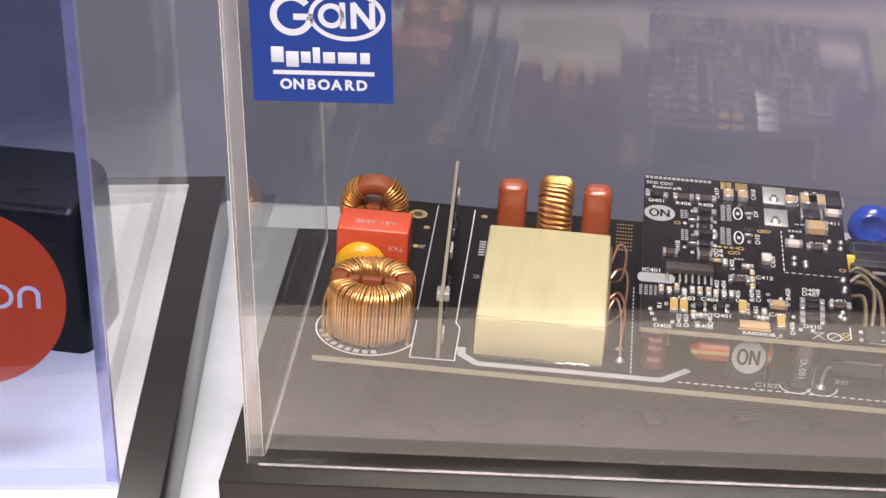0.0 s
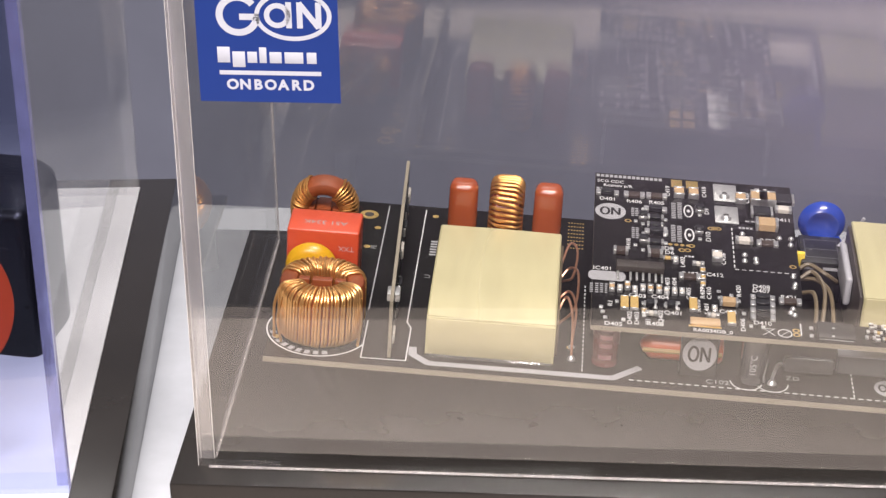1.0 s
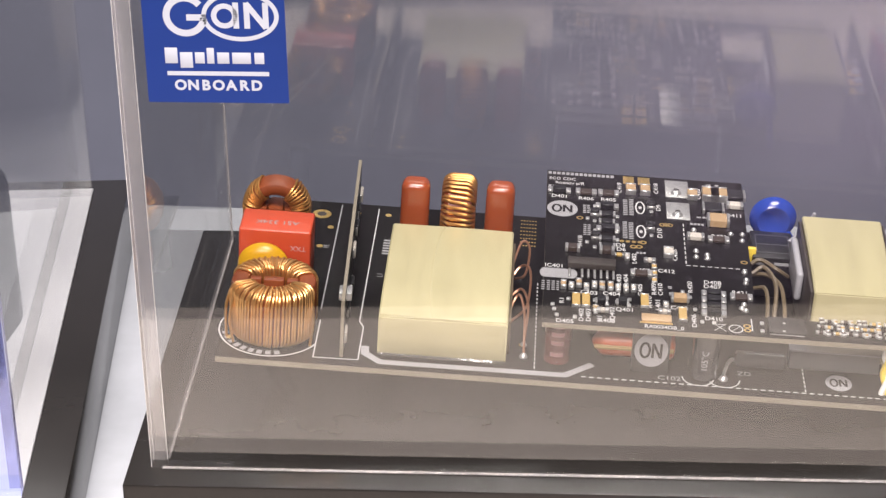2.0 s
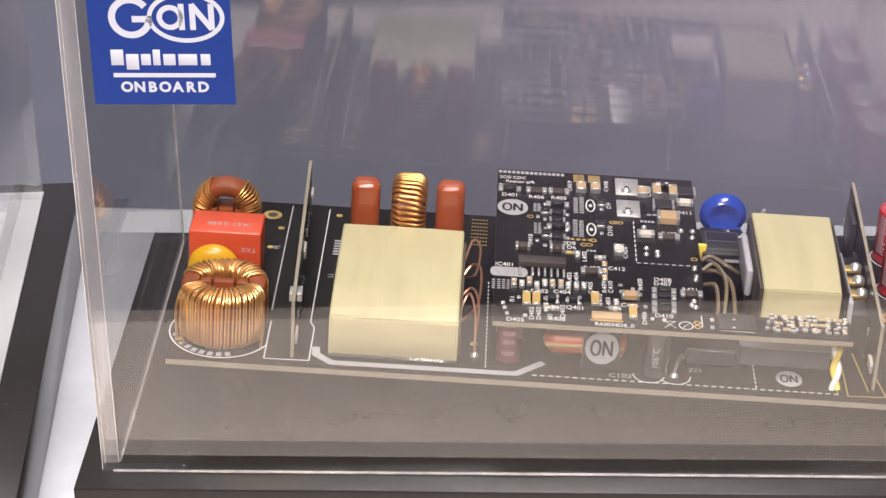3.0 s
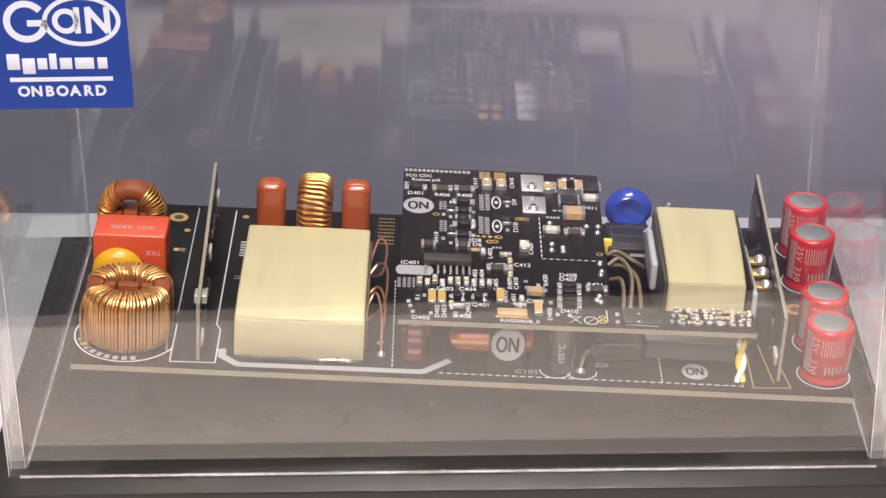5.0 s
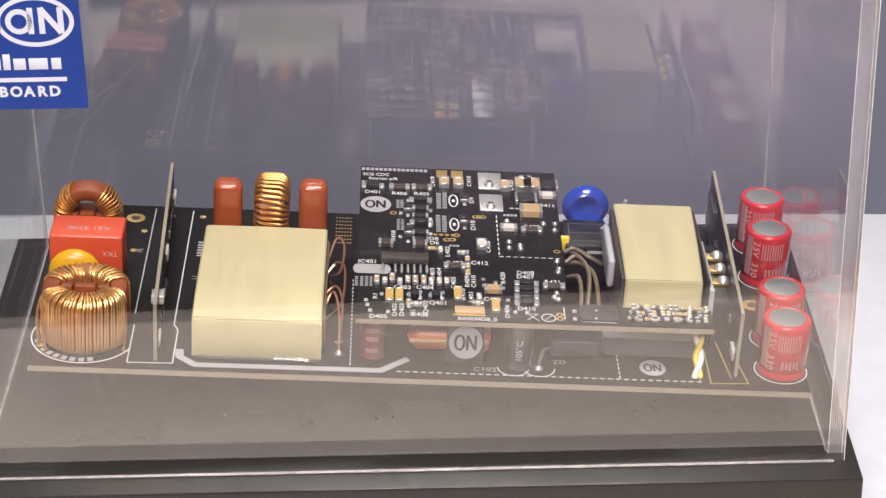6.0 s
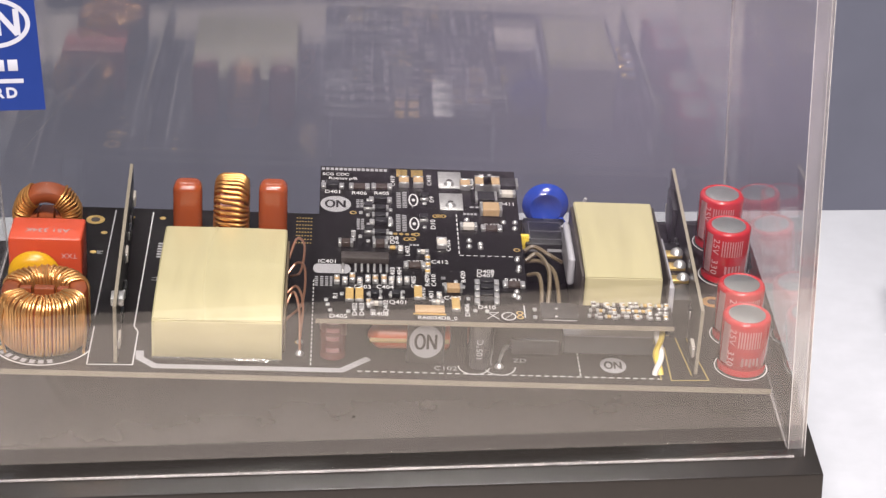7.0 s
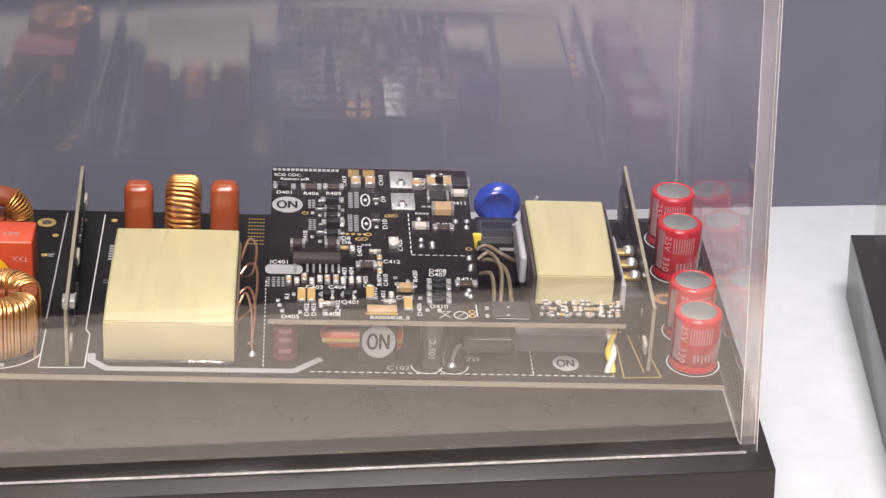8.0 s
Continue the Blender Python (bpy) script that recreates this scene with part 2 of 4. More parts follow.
slab("floor", -3000, 3000, -3000, 3000, -830, -800, CARPET, "lavender-grey hall carpet", category="floor")
slab("ceiling", -3000, 3000, -3000, 3000, 1900, 1950, CEILING, "grey hall ceiling", category="ceiling")
slab("wall_north", -3000, 3000, 640, 680, -800, 1900, WALL, "blue-grey booth wall behind the display counter", category="wall")
slab("wall_south", -3000, 3000, -3000, -2960, -800, 1900, WALL, "blue-grey hall wall", category="wall")
slab("wall_west", -3000, -2960, -2960, 640, -800, 1900, WALL, "blue-grey hall wall", category="wall")
slab("wall_east", 2960, 3000, -2960, 640, -800, 1900, WALL, "blue-grey hall wall", category="wall")

counter = empty("display_counter", pose(0, 0, 0, 0, 0, -2.5))
tagged(counter, "white laminate display counter under the acrylic cases", "counter")
part("top", box(-900, 900, -8, 134.5, -56, -15.5, 1.0), TABLE, counter)
part("front_ledge", box(-900, 900, -82, -8.2, -56, -15.5, 1.0), LEDGE, counter, "warm beige front ledge")
part("body", box(-880, 880, -50, 115, -800, -56), TABLE, counter)


def sheet(name, parent, x0, x1, y0, y1, z0, z1, thin, edge=ACRYLIC_EDGE, clear=ACRYLIC):
    """A clear sheet; faces across the thin axis are polished, the others sawn."""
    bm = box(x0, x1, y0, y1, z0, z1)
    bm.faces.ensure_lookup_table()
    for f in bm.faces:
        f.normal_update()
        polished = abs(f.normal["xyz".index(thin)]) > 0.9 or f.normal.z < -0.9 or (name == "back_panel" and abs(f.normal.x) > 0.9) or (name == "side_panel" and f.normal.y > 0.9)
        f.material_index = 0 if polished else 1
    ob = part(name, bm, [clear, edge], parent, smooth=False)
    ob.visible_shadow = False
    return ob


def acrylic_case(w, d, h, m, label, edge=ACRYLIC_EDGE, t=2.5, front=ACRYLIC):
    """Five-sided clear cover; the front outer bottom left corner is the origin."""
    case = empty("acrylic_case", m)
    tagged(case, label, "display case", "acrylic cases on the counter")
    sheet("front_panel", case, 0, w, 0, t, 0.15, h, "y", edge, front)
    sheet("back_panel", case, 0, w, d - t, d, 0.15, h, "y", edge)
    sheet("side_panel", case, 0, t, t + 0.05, d - t - 0.05, 0.15, h, "x", edge)
    sheet("side_panel", case, w - t, w, t + 0.05, d - t - 0.05, 0.15, h, "x", edge)
    sheet("lid", case, 0, w, 0, d, h + 0.05, h + t, "z", edge)
    return case


def plinth(w, d, m, label):
    base = empty("plinth", m)
    tagged(base, label, "plinth", "black plinths on the counter")
    part("body", box(0, w, 0, d, -15.5, 0, 0.35), PLINTH, base)
    return base


plinth(165.8, 99.0, pose(-0.0045, -0.0057, 0), "satin black plinth under a clear acrylic case")
main_case = acrylic_case(158.7, 91.0, 125, pose(0, 0, 0), "clear acrylic cover with scratches and a blue sticker")
# bead of clear cement along the foot of the front sheet
part("cement_bead", tube([(2, -0.25, 0.3), (60, -0.28, 0.3), (110, -0.25, 0.3), (156.8, -0.25, 0.3)], 0.26), ACRYLIC_EDGE, main_case, "clear cement bead")

for x in (2.75, 155.95):
    part("cement_bead", tube([(x, 3.0, 0.35), (x, 30, 0.32), (x, 60, 0.36), (x, 88, 0.35)], 0.22), ACRYLIC_EDGE, main_case, "clear cement bead")
for x in (2.7, 156.0):
    part("cement_bead", tube([(x, 88.2, 0.6), (x, 88.2, 60), (x, 88.2, 124)], 0.2), ACRYLIC_EDGE, main_case, "clear cement bead")
# pale tubes put a bright glint along the polished front corners
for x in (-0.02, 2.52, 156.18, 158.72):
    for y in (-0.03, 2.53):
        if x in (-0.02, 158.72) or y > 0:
            part("corner_glint", tube([(x, y, 0.3), (x, y, 40), (x, y, 124.6)], 0.05, sides=5), CORNER_GLINT, main_case, "pale tube that paints the glint of a polished corner").visible_shadow = False
# a soft-edged crossing pair of long scratches near the back corner
for a, b in (((6, 88.3, 21), (26, 88.3, 44)), ((8, 88.3, 30), (20, 88.3, 38))):
    part("scratch", tube([a, b], 0.03, sides=5), SILK_GREY, main_case).visible_shadow = False

left_frame = pose(-0.0132, -0.0190, 0, 0, 0, 4.9)
plinth(190, 137.0, left_frame @ pose(-0.190, 0, 0), "black plinth with a white inset sheet")
left_case = acrylic_case(172, 121, 125, left_frame @ pose(-0.1796, 0.0085, 0.00072), "clear acrylic cover with blue-tinted edges over a black device", BLUE_EDGE, front=BLUE_ACRYLIC)
inset = part("inset_sheet", box(-182, -7.7, 6.5, 131.5, 0.05, 0.7, 0.2), WHITE_SHEET)
inset.matrix_world = left_frame
tagged(inset, "glossy white sheet lying under the acrylic case", "sheet")

right_frame = pose(0.1851, -0.0166, 0, 0, 0, -4.6)
plinth(165.8, 99.0, right_frame, "satin black plinth beside the glass case")
acrylic_case(157.4, 91.0, 125, right_frame @ pose(0.0045, 0.0057, 0), "empty-looking clear acrylic cover on a black plinth")

# ---------------------------------------------------------------- stickers
sticker = empty("blue_sticker", pose(0.0050, -0.00012, 0.0735, 90, 0, 0))
tagged(sticker, "square royal blue vinyl sticker with white print", "sticker")
part("backing", box(0, 23.6, 0, 23.6, 0, 0.1), STICKER_BLUE, sticker)
bm = ribbon(ring_points(7.1, 15.6, 3.1, 38, 352, 30), 1.15, 0.1)
ribbon([(7.3, 15.3), (10.6, 15.3)], 1.1, 0.1, bm)
part("emblem_arc", bm, STICKER_WHITE, sticker)
bm = ribbon(ring_points(16.2, 15.6, 6.0, 0, 360, 48, 0.68)[:-1], 0.75, 0.1, closed=True)
ribbon(ring_points(13.6, 15.6, 1.75, 0, 360, 24)[:-1], 0.9, 0.1, bm, closed=True)
for x in (15.5, 17.3, 20.4):
    ribbon([(x, 13.4), (x, 18.0)], 0.95, 0.1, bm)
ribbon([(17.2, 17.9), (20.4, 13.5)], 0.95, 0.11, bm)
part("emblem_oval", bm, STICKER_WHITE, sticker)
for x, w, low, high in ((3.3, 2.1, 7.1, 9.9), (5.8, 2.1, 6.3, 9.1), (8.3, 1.6, 7.1, 9.1), (10.3, 1.2, 7.1, 9.9), (12.0, 2.0, 7.1, 9.1), (14.5, 3.1, 7.1, 9.1), (18.2, 1.6, 7.1, 9.1)):
    part("name_bar", box(x, x + w, low, high, 0.1, 0.13, 0.012), STICKER_WHITE, sticker)
part("rule", ribbon([(3.5, 5.3), (20.5, 5.3)], 0.75, 0.1), STICKER_WHITE, sticker)
for k, ch in enumerate("ONBOARD"):
    lettering("letter", ch, pose(5.6 + k * 2.12, 3.1, 0.12), 2.5, STICKER_WHITE, sticker, bold=0.10)

# the black device in the neighbouring case
device_frame = pose(-0.0375, 0.0352, 0.00075, 0, 0, -8)
device = empty("black_device", device_frame)
tagged(device, "black textured plastic device with rounded shoulders", "device")


def rounded_block(w, d, h, front, back, shoulder):
    """A block from x = -w to 0 with upright corners of two radii and a rounded top edge."""
    bm = bmesh.new()
    rings = []
    for k in range(7):
        q = math.pi / 2 * max(k - 1, 0) / 5
        inset, z = shoulder * (1 - math.cos(q)), (h - shoulder + shoulder * math.sin(q) if k else 0)
        ring = []
        for x, y, r, start in ((0, 0, front, 270), (0, d, back, 0), (-w, d, back, 90), (-w, 0, front, 180)):
            cx, cy = x - r if x == 0 else x + r, y + r if y == 0 else y - r
            for j in range(9):
                t = radians(start + 90 * j / 8)
                ring.append(bm.verts.new((cx + (r - inset) * math.cos(t), cy + (r - inset) * math.sin(t), z)))
        rings.append(ring)
    n = len(rings[0])
    for lower, upper in zip(rings, rings[1:]):
        for j in range(n):
            bm.faces.new((lower[j], lower[(j + 1) % n], upper[(j + 1) % n], upper[j]))
    bm.faces.new(rings[0][::-1])
    bm.faces.new(rings[-1])
    return bm


part("body", rounded_block(95, 26, 32.0, 2.6, 11.0, 2.2), RUBBER, device)
part("lid_seam", box(-93, -4, -0.12, 0.3, 24.0, 24.3), BLACK, device)

orange = empty("orange_sticker", left_frame @ pose(-0.0318, 0.01116, 0.0392, 90, 0, 0) @ pose(0, 0, 0, 0, 0, -3))
tagged(orange, "round orange-red vinyl sticker with white print", "sticker")
part("backing", disc(0, 0, 17.7, 0, 0.1, seg=64), STICKER_ORANGE, orange)
bm = ribbon(ring_points(6.2, 0.6, 2.05, steps=24)[:-1], 0.75, 0.1, closed=True)
ribbon([(9.7, -1.5), (9.7, 1.0)] + ring_points(11.3, 0.9, 1.6, 170, 10, 10) + [(12.9, -1.5)], 0.8, 0.1, bm)
part("print_shapes", bm, STICKER_WHITE, orange)

# ---------------------------------------------------------------- the circuit board, tilted a little
BOARD_POSE = Matrix.Translation((0.0109, 0.01175, 0.0169)) @ Matrix.Rotation(radians(3.81), 4, "Y")
board = empty("circuit_board", BOARD_POSE)
tagged(board, "long black power supply circuit board with wound parts", "circuit board")
bm = box(0, 143.6, 0, 64.6, -1.15, 0)
for f in bm.faces:
    f.normal_update()
    f.material_index = 0 if abs(f.normal.z) > 0.9 else 1
part("substrate", bm, [BOARD, LAMINATE], board, smooth=False)
for x, y, deep in ((5, 34, 14.4), (5, 60, 14.4), (138, 30, 5.4), (138, 60, 5.4)):
    part("standoff", lathe([(2.2, -deep), (2.2, -1.17)], (x, y, 0), seg=6), TIN, board, "hexagonal metal standoff")

# printed lines on the main board
part("white_trace", ribbon([(27.0, 7.6), (27.2, 5.0), (30.2, 2.3), (64.3, 2.5), (69.3, 7.0)], 1.5, 0.01), SILK_GREY, board, "broad pale grey printed line")
part("outline", ribbon(ring_points(9.0, 11.2, 9.7, 160, 335, 50), 0.28, 0.01), SILK, board)
bm = bmesh.new()
for k in range(9):
    a = radians(196 + k * 11)
    ribbon([(9.0 + 7.9 * math.cos(a), 11.2 + 7.9 * math.sin(a)), (9.0 + 9.2 * math.cos(a), 11.2 + 9.2 * math.sin(a))], 1.0, 0.01, bm)
part("pad_ticks", bm, SILK_GREY, board)
part("outline", ribbon([(17.8, 2.3), (26.1, 2.5), (26.1, 14.5), (25.2, 16.5), (25.2, 63)], 0.22, 0.01), SILK, board)
part("outline", ribbon([(17.8, 16), (17.8, 2.3)], 0.22, 0.01), SILK, board)
part("outline", ribbon([(17.5, 20), (17.5, 63.5)], 0.25, 0.01), SILK_GREY, board)
bm = bmesh.new()
for k in range(38):
    ribbon([(67.2 + k * 1.5, 2.4), (68.1 + k * 1.5, 2.4)], 0.28, 0.01, bm)
for k in range(22):
    ribbon([(58.6, 4 + k * 1.5), (58.6, 4.9 + k * 1.5)], 0.25, 0.01, bm)
for k in range(6):
    ribbon([(108.5, 2.8 + k * 1.5), (108.5, 3.7 + k * 1.5)], 0.25, 0.01, bm)
part("dashes", bm, SILK, board)
for x, y in ((88.8, 5.2), (93.6, 5.2)):
    part("outline", ribbon(ring_points(x, y, 2.9, 180, 360, 24), 0.22, 0.01), SILK, board)
part("outline", ribbon([(125.3, 14), (125.3, 2.0), (132.3, 2.4), (129.6, 20)], 0.25, 0.01), GOLD_LINE, board)
part("outline", ribbon([(126.8, 18.5), (124.0, 18.5), (123.4, 2.0)], 0.25, 0.01), GOLD_LINE, board)
part("outline", ribbon([(127.6, 20), (129.3, 4.0)], 0.25, 0.01), GOLD_LINE, board)
for x, y, r in ((13.7, 59.0, 1.9), (137.0, 32.0, 2.1)):
    part("mounting_hole", disc(x, y, r, 0.01, 0.05), GOLD, board, "gold-plated mounting hole ring")
    part("hole", disc(x, y, r * 0.5, 0.055, 0.02), FERRITE, board)
for x, y in ((1.6, 7.4), (14.6, 45.2), (21.0, 60.5), (27.3, 60.5), (56.4, 7.9), (56.2, 12.2), (16.0, 53.5)):
    part("via", disc(x, y, 0.65, 0.01, 0.04), GOLD, board)
bm = bmesh.new()
for i in range(6):
    for j in range(8):
        disc(54.8 + i * 0.58, 51.6 + j * 1.55, 0.20, 0.01, 0.03, bm=bm, seg=10)
part("via_field", bm, GOLD, board)
for text, x, y, size, turn in (("C102", 83.5, 4.1, 2.0, 0), ("ZD", 97.5, 7.6, 1.9, 0), ("PE", 16.0, 45.2, 1.6, 90), ("L1", 27.6, 35, 1.6, 90)):
    lettering("marking", text, pose(x, y, 0.04, 0, 0, turn), size, SILK_GREY, board)
bm = bmesh.new()
for k in range(6):
    ribbon([(27.2, 44 + k * 1.1), (28.5, 44 + k * 1.1)], 0.6, 0.01, bm)
part("marking_bars", bm, SILK_GREY, board)


def printed_badge(x, y, r, z, parent):
    """A pale disc with a ring and bars in it."""
    bm = disc(x, y, r, z, 0.04, 1.12)
    face = part("badge", bm, SILK_GREY, parent, "pale round printed emblem")
    bm = ribbon(ring_points(x - r * 0.36, y, r * 0.27, steps=20, squash=1.8)[:-1], r * 0.15, z + 0.05, closed=True)
    for dx in (0.10, 0.58):
        ribbon([(x + r * dx, y - r * 0.5), (x + r * dx, y + r * 0.5)], r * 0.15, z + 0.05, bm)
    ribbon([(x + r * 0.12, y + r * 0.46), (x + r * 0.56, y - r * 0.46)], r * 0.15, z + 0.055, bm)
    part("badge_bars", bm, BOARD, parent)


printed_badge(114.9, 6.8, 2.45, 0.01, board)


def glob(x, y, r, h, parent, name="solder_joint", mat=SOLDER):
    return part(name, lathe([(r, 0), (r * 0.9, h * 0.35), (r * 0.6, h * 0.75), (r * 0.25, h)], (x, y, 0.02), seg=10), mat, parent)


# wound parts


def choke(name, label, at, ro, ri, h, spans, wire, turns, wire_mat, parent, tilt=None, divider=True, stagger=True):
    """A wound ring core: coated core, one winding mesh a span, and a plastic divider in the hole."""
    m = tilt or Matrix.Identity(4)

    def move(bm):
        bmesh.ops.transform(bm, matrix=Matrix.Translation(at) @ m, verts=bm.verts)
        return bm
    b = 0.9
    prof = [(ri + b, 0.5), (ro - b, 0.5), (ro, 0.5 + b), (ro, h - b), (ro - b * 0.35, h - b * 0.3), (ro - b, h), (ri + b, h), (ri + b * 0.35, h - b * 0.3), (ri, h - b), (ri, 0.5 + b)]
    bm = bmesh.new()
    seg = 48
    rings = [[bm.verts.new((r * math.cos(2 * math.pi * k / seg), r * math.sin(2 * math.pi * k / seg), z)) for k in range(seg)] for r, z in prof]
    for a, c in zip(rings, rings[1:] + rings[:1]):
        for k in range(seg):
            bm.faces.new((a[k], a[(k + 1) % seg], c[(k + 1) % seg], c[k]))
    body = part(name, move(bm), CORE, parent, label)
    ring = random.Random(7)
    for a0, a1 in spans:
        bm = bmesh.new()
        n = turns
        for k in range(n):
            layer = k % 2 if stagger else 0
            g = wire * (1.02 + 0.9 * layer)
            inner = ri - wire * (1.0 + 2.0 * layer)
            a = radians(a0 + (a1 - a0) * k / (n - 1) + ring.uniform(-0.7, 0.7))
            lean = radians((a1 - a0) / (n - 1)) * ring.uniform(0.3, 0.7)
            loop = []
            c = 1.7
            for r, z, start, rad in ((ro + wire - c, h + g - c, 0, c), (inner + c * 0.7, h + g - c * 0.7, 90, c * 0.7), (inner + c * 0.6, 0.3 + c * 0.6, 180, c * 0.6), (ro + wire - c, 0.3 + c, 270, c)):
                for j in range(5):
                    q = radians(start + 90 * j / 4)
                    loop.append((r + rad * math.cos(q), z + rad * math.sin(q)))
            bulge = ring.uniform(0, 0.16)
            pts = []
            for i, (r, z) in enumerate(loop):
                w = a + lean * math.sin(2 * math.pi * i / len(loop))
                rr = r + (bulge if r > (ro + ri) / 2 else 0)
                pts.append((rr * math.cos(w), rr * math.sin(w), z))
            tube(pts, wire, True, 7, bm)
        part("winding", move(bm), wire_mat, body, "tight turns of enamelled copper wire")
    if divider:
        bm = box(-ri + 0.05, -ri * 0.52, -0.75, 0.75, 0.8, h - 0.1, 0.2)
        box(ri * 0.52, ri - 0.05, -0.75, 0.75, 0.8, h - 0.1, 0.2, bm)
        box(-ri * 0.42, ri * 0.42, -0.85, 0.85, 0.8, h - 0.05, 0.2, bm)
        box(-ri * 0.6, ri * 0.6, -0.3, 0.3, 0.8, h - 1.6, 0.1, bm)
        part("divider", move(bm), CORE, body, "red-brown plastic divider in the core hole")
    return body


choke("toroid_choke", "upright-axis ring choke wound with bright copper wire", (9.4, 11.3, 0.0), 7.95, 4.5, 11.0,
      ((22, 158), (202, 338)), 0.27, 31, COPPER, board)
for pts in (((1.6, 8.8, 9.4), (0.9, 7.9, 6), (1.1, 7.4, 0.1)), ((2.6, 6.6, 9.6), (1.9, 5.6, 5), (2.6, 5.6, 0.1)), ((16.9, 7.9, 9.2), (17.3, 6.8, 5), (16.8, 6.2, 0.1))):
    part("choke_lead", tube(curve_points(pts), 0.28), COPPER, board)
upright = Matrix.Translation((0, 0, 8.2)) @ Matrix.Rotation(radians(90), 4, "X") @ Matrix.Translation((0, 0, -2.9))
choke("toroid_choke", "standing red-brown ring choke with copper turns and a bare crown", (5.9, 45.4, 0.1), 6.2, 3.4, 5.8,
      ((-52, 56), (124, 232)), 0.27, 17, DARK_COPPER, board, tilt=upright, stagger=False)
stand = Matrix.Translation((0, 0, 8.2)) @ Matrix.Rotation(radians(90), 4, "Y") @ Matrix.Translation((0, 0, -3.4))
choke("standing_choke", "small standing ring choke closely wound with copper", (41.8, 50.2, 0), 6.2, 2.9, 6.2,
      ((0, 352),), 0.36, 37, DARK_COPPER, board, tilt=stand, divider=False, stagger=False)

# red box capacitor
redcap = part("box_capacitor", box(0.5, 14.4, 28.0, 36.6, 0.2, 12.0, 0.45, seg=3), RED_BOX, board, "glossy red box film capacitor")
lettering("marking", "A51 334K", pose(7.6, 31.4, 12.02, 0, 0, 180), 2.05, SILK_GREY, redcap)
lettering("marking", "TXX", pose(12.0, 27.98, 8.4, 90, 0, 0) @ pose(0, 0, 0, 0, 0, 180), 1.5, SLEEVE_PALE, redcap)
# yellow disc
part("disc_capacitor", lathe([(0.5, -1.9), (3.4, -1.7), (4.6, -1.0), (5.0, 0), (4.6, 1.0), (3.4, 1.7), (0.5, 1.9)], (5.9, 23.8, 6.4), "y", 36), YELLOW_DIP, board, "yellow dipped disc capacitor")


def dipped(x, y, w, d, h, label):
    """A tall flat dipped film capacitor with round shoulders and two leads."""
    bm = box(x - w / 2, x + w / 2, y - d / 2, y + d / 2, 0.6, h, min(w, d) * 0.34, seg=5)
    for v in bm.verts:
        v.co.x += 0.10 * math.sin(v.co.z * 0.7) * (v.co.x - x) * 0.3
    return part("dipped_capacitor", bm, BROWN_DIP, board, label)


dipped(33.2, 48.2, 5.7, 4.8, 15.1, "tall red-brown epoxy-dipped capacitor")
dipped(50.1, 49.0, 5.7, 4.8, 15.1, "tall red-brown epoxy-dipped capacitor")

# large transformer under tape: a crowned block, its top falling a little to the front
bm = bmesh.new()
rows = []
for k in range(21):
    y = 5.4 + 35.6 * k / 20
    z = 8.2 + 1.1 * math.sin(math.pi / 2 * min(k / 6, 1)) - 0.75 * max(k - 12, 0) / 8
    rows.append([bm.verts.new((29.4, y, 0.1)), bm.verts.new((29.4, y, z - 0.25)), bm.verts.new((29.7, y, z)), bm.verts.new((41, y, z + 0.12)), bm.verts.new((52.9, y, z)), bm.verts.new((53.2, y, z - 0.25)), bm.verts.new((53.2, y, 0.1))])
for a, b in zip(rows, rows[1:]):
    for j in range(6):
        bm.faces.new((a[j], a[j + 1], b[j + 1], b[j]))
bm.faces.new(rows[0])
bm.faces.new(rows[-1][::-1])
bmesh.ops.bevel(bm, geom=[e for e in bm.edges if all(abs(v.co.y - 5.4) < 0.01 for v in e.verts) and min(v.co.z for v in e.verts) > 7.5], offset=0.35, segments=3, affect="EDGES")
tr1 = part("tape_transformer", bm, TAPE, board, "large flat transformer wrapped in pale yellow tape")
part("winding_end", box(29.9, 52.7, 5.05, 5.32, 0.3, 7.9, 0.1), TAPE_END, tr1, "creased tape over the front")
part("tape_edge", box(53.25, 53.75, 8, 39, 0.3, 7.2, 0.2), BEIGE_WIRE, tr1)
bm = tube([(29.6 + k * 0.8, 5.05 + 0.12 * math.sin(k * 2.1), 0.15 + 0.14 * math.sin(k * 3.3)) for k in range(30)], 0.42)
part("glue_bead", bm, GLUE, tr1, "clear glue bead along the foot")

for pts in (((53.2, 22, 4.5), (55.4, 22.5, 6.2), (56.8, 17, 5.6), (56.4, 12.2, 0.1)),
            ((53.2, 18, 3.5), (54.9, 20, 6.4), (56.2, 15, 5.0), (56.5, 7.9, 0.1)),
            ((53.2, 31, 3.5), (55.2, 33, 5.5), (56.9, 29, 6.5), (56.6, 22, 3.0), (53.6, 17, 2.0)),
            ((53.2, 36, 3.0), (55.0, 42, 6.0), (56.6, 41, 5.0), (56.0, 36, 2.0), (54.0, 33, 2.5))):
    part("winding_lead", tube(curve_points(pts), 0.25), PALE_COPPER, tr1, "bent copper lead")
glob(56.4, 12.2, 0.7, 0.7, board)
glob(56.5, 7.9, 0.8, 0.8, board)

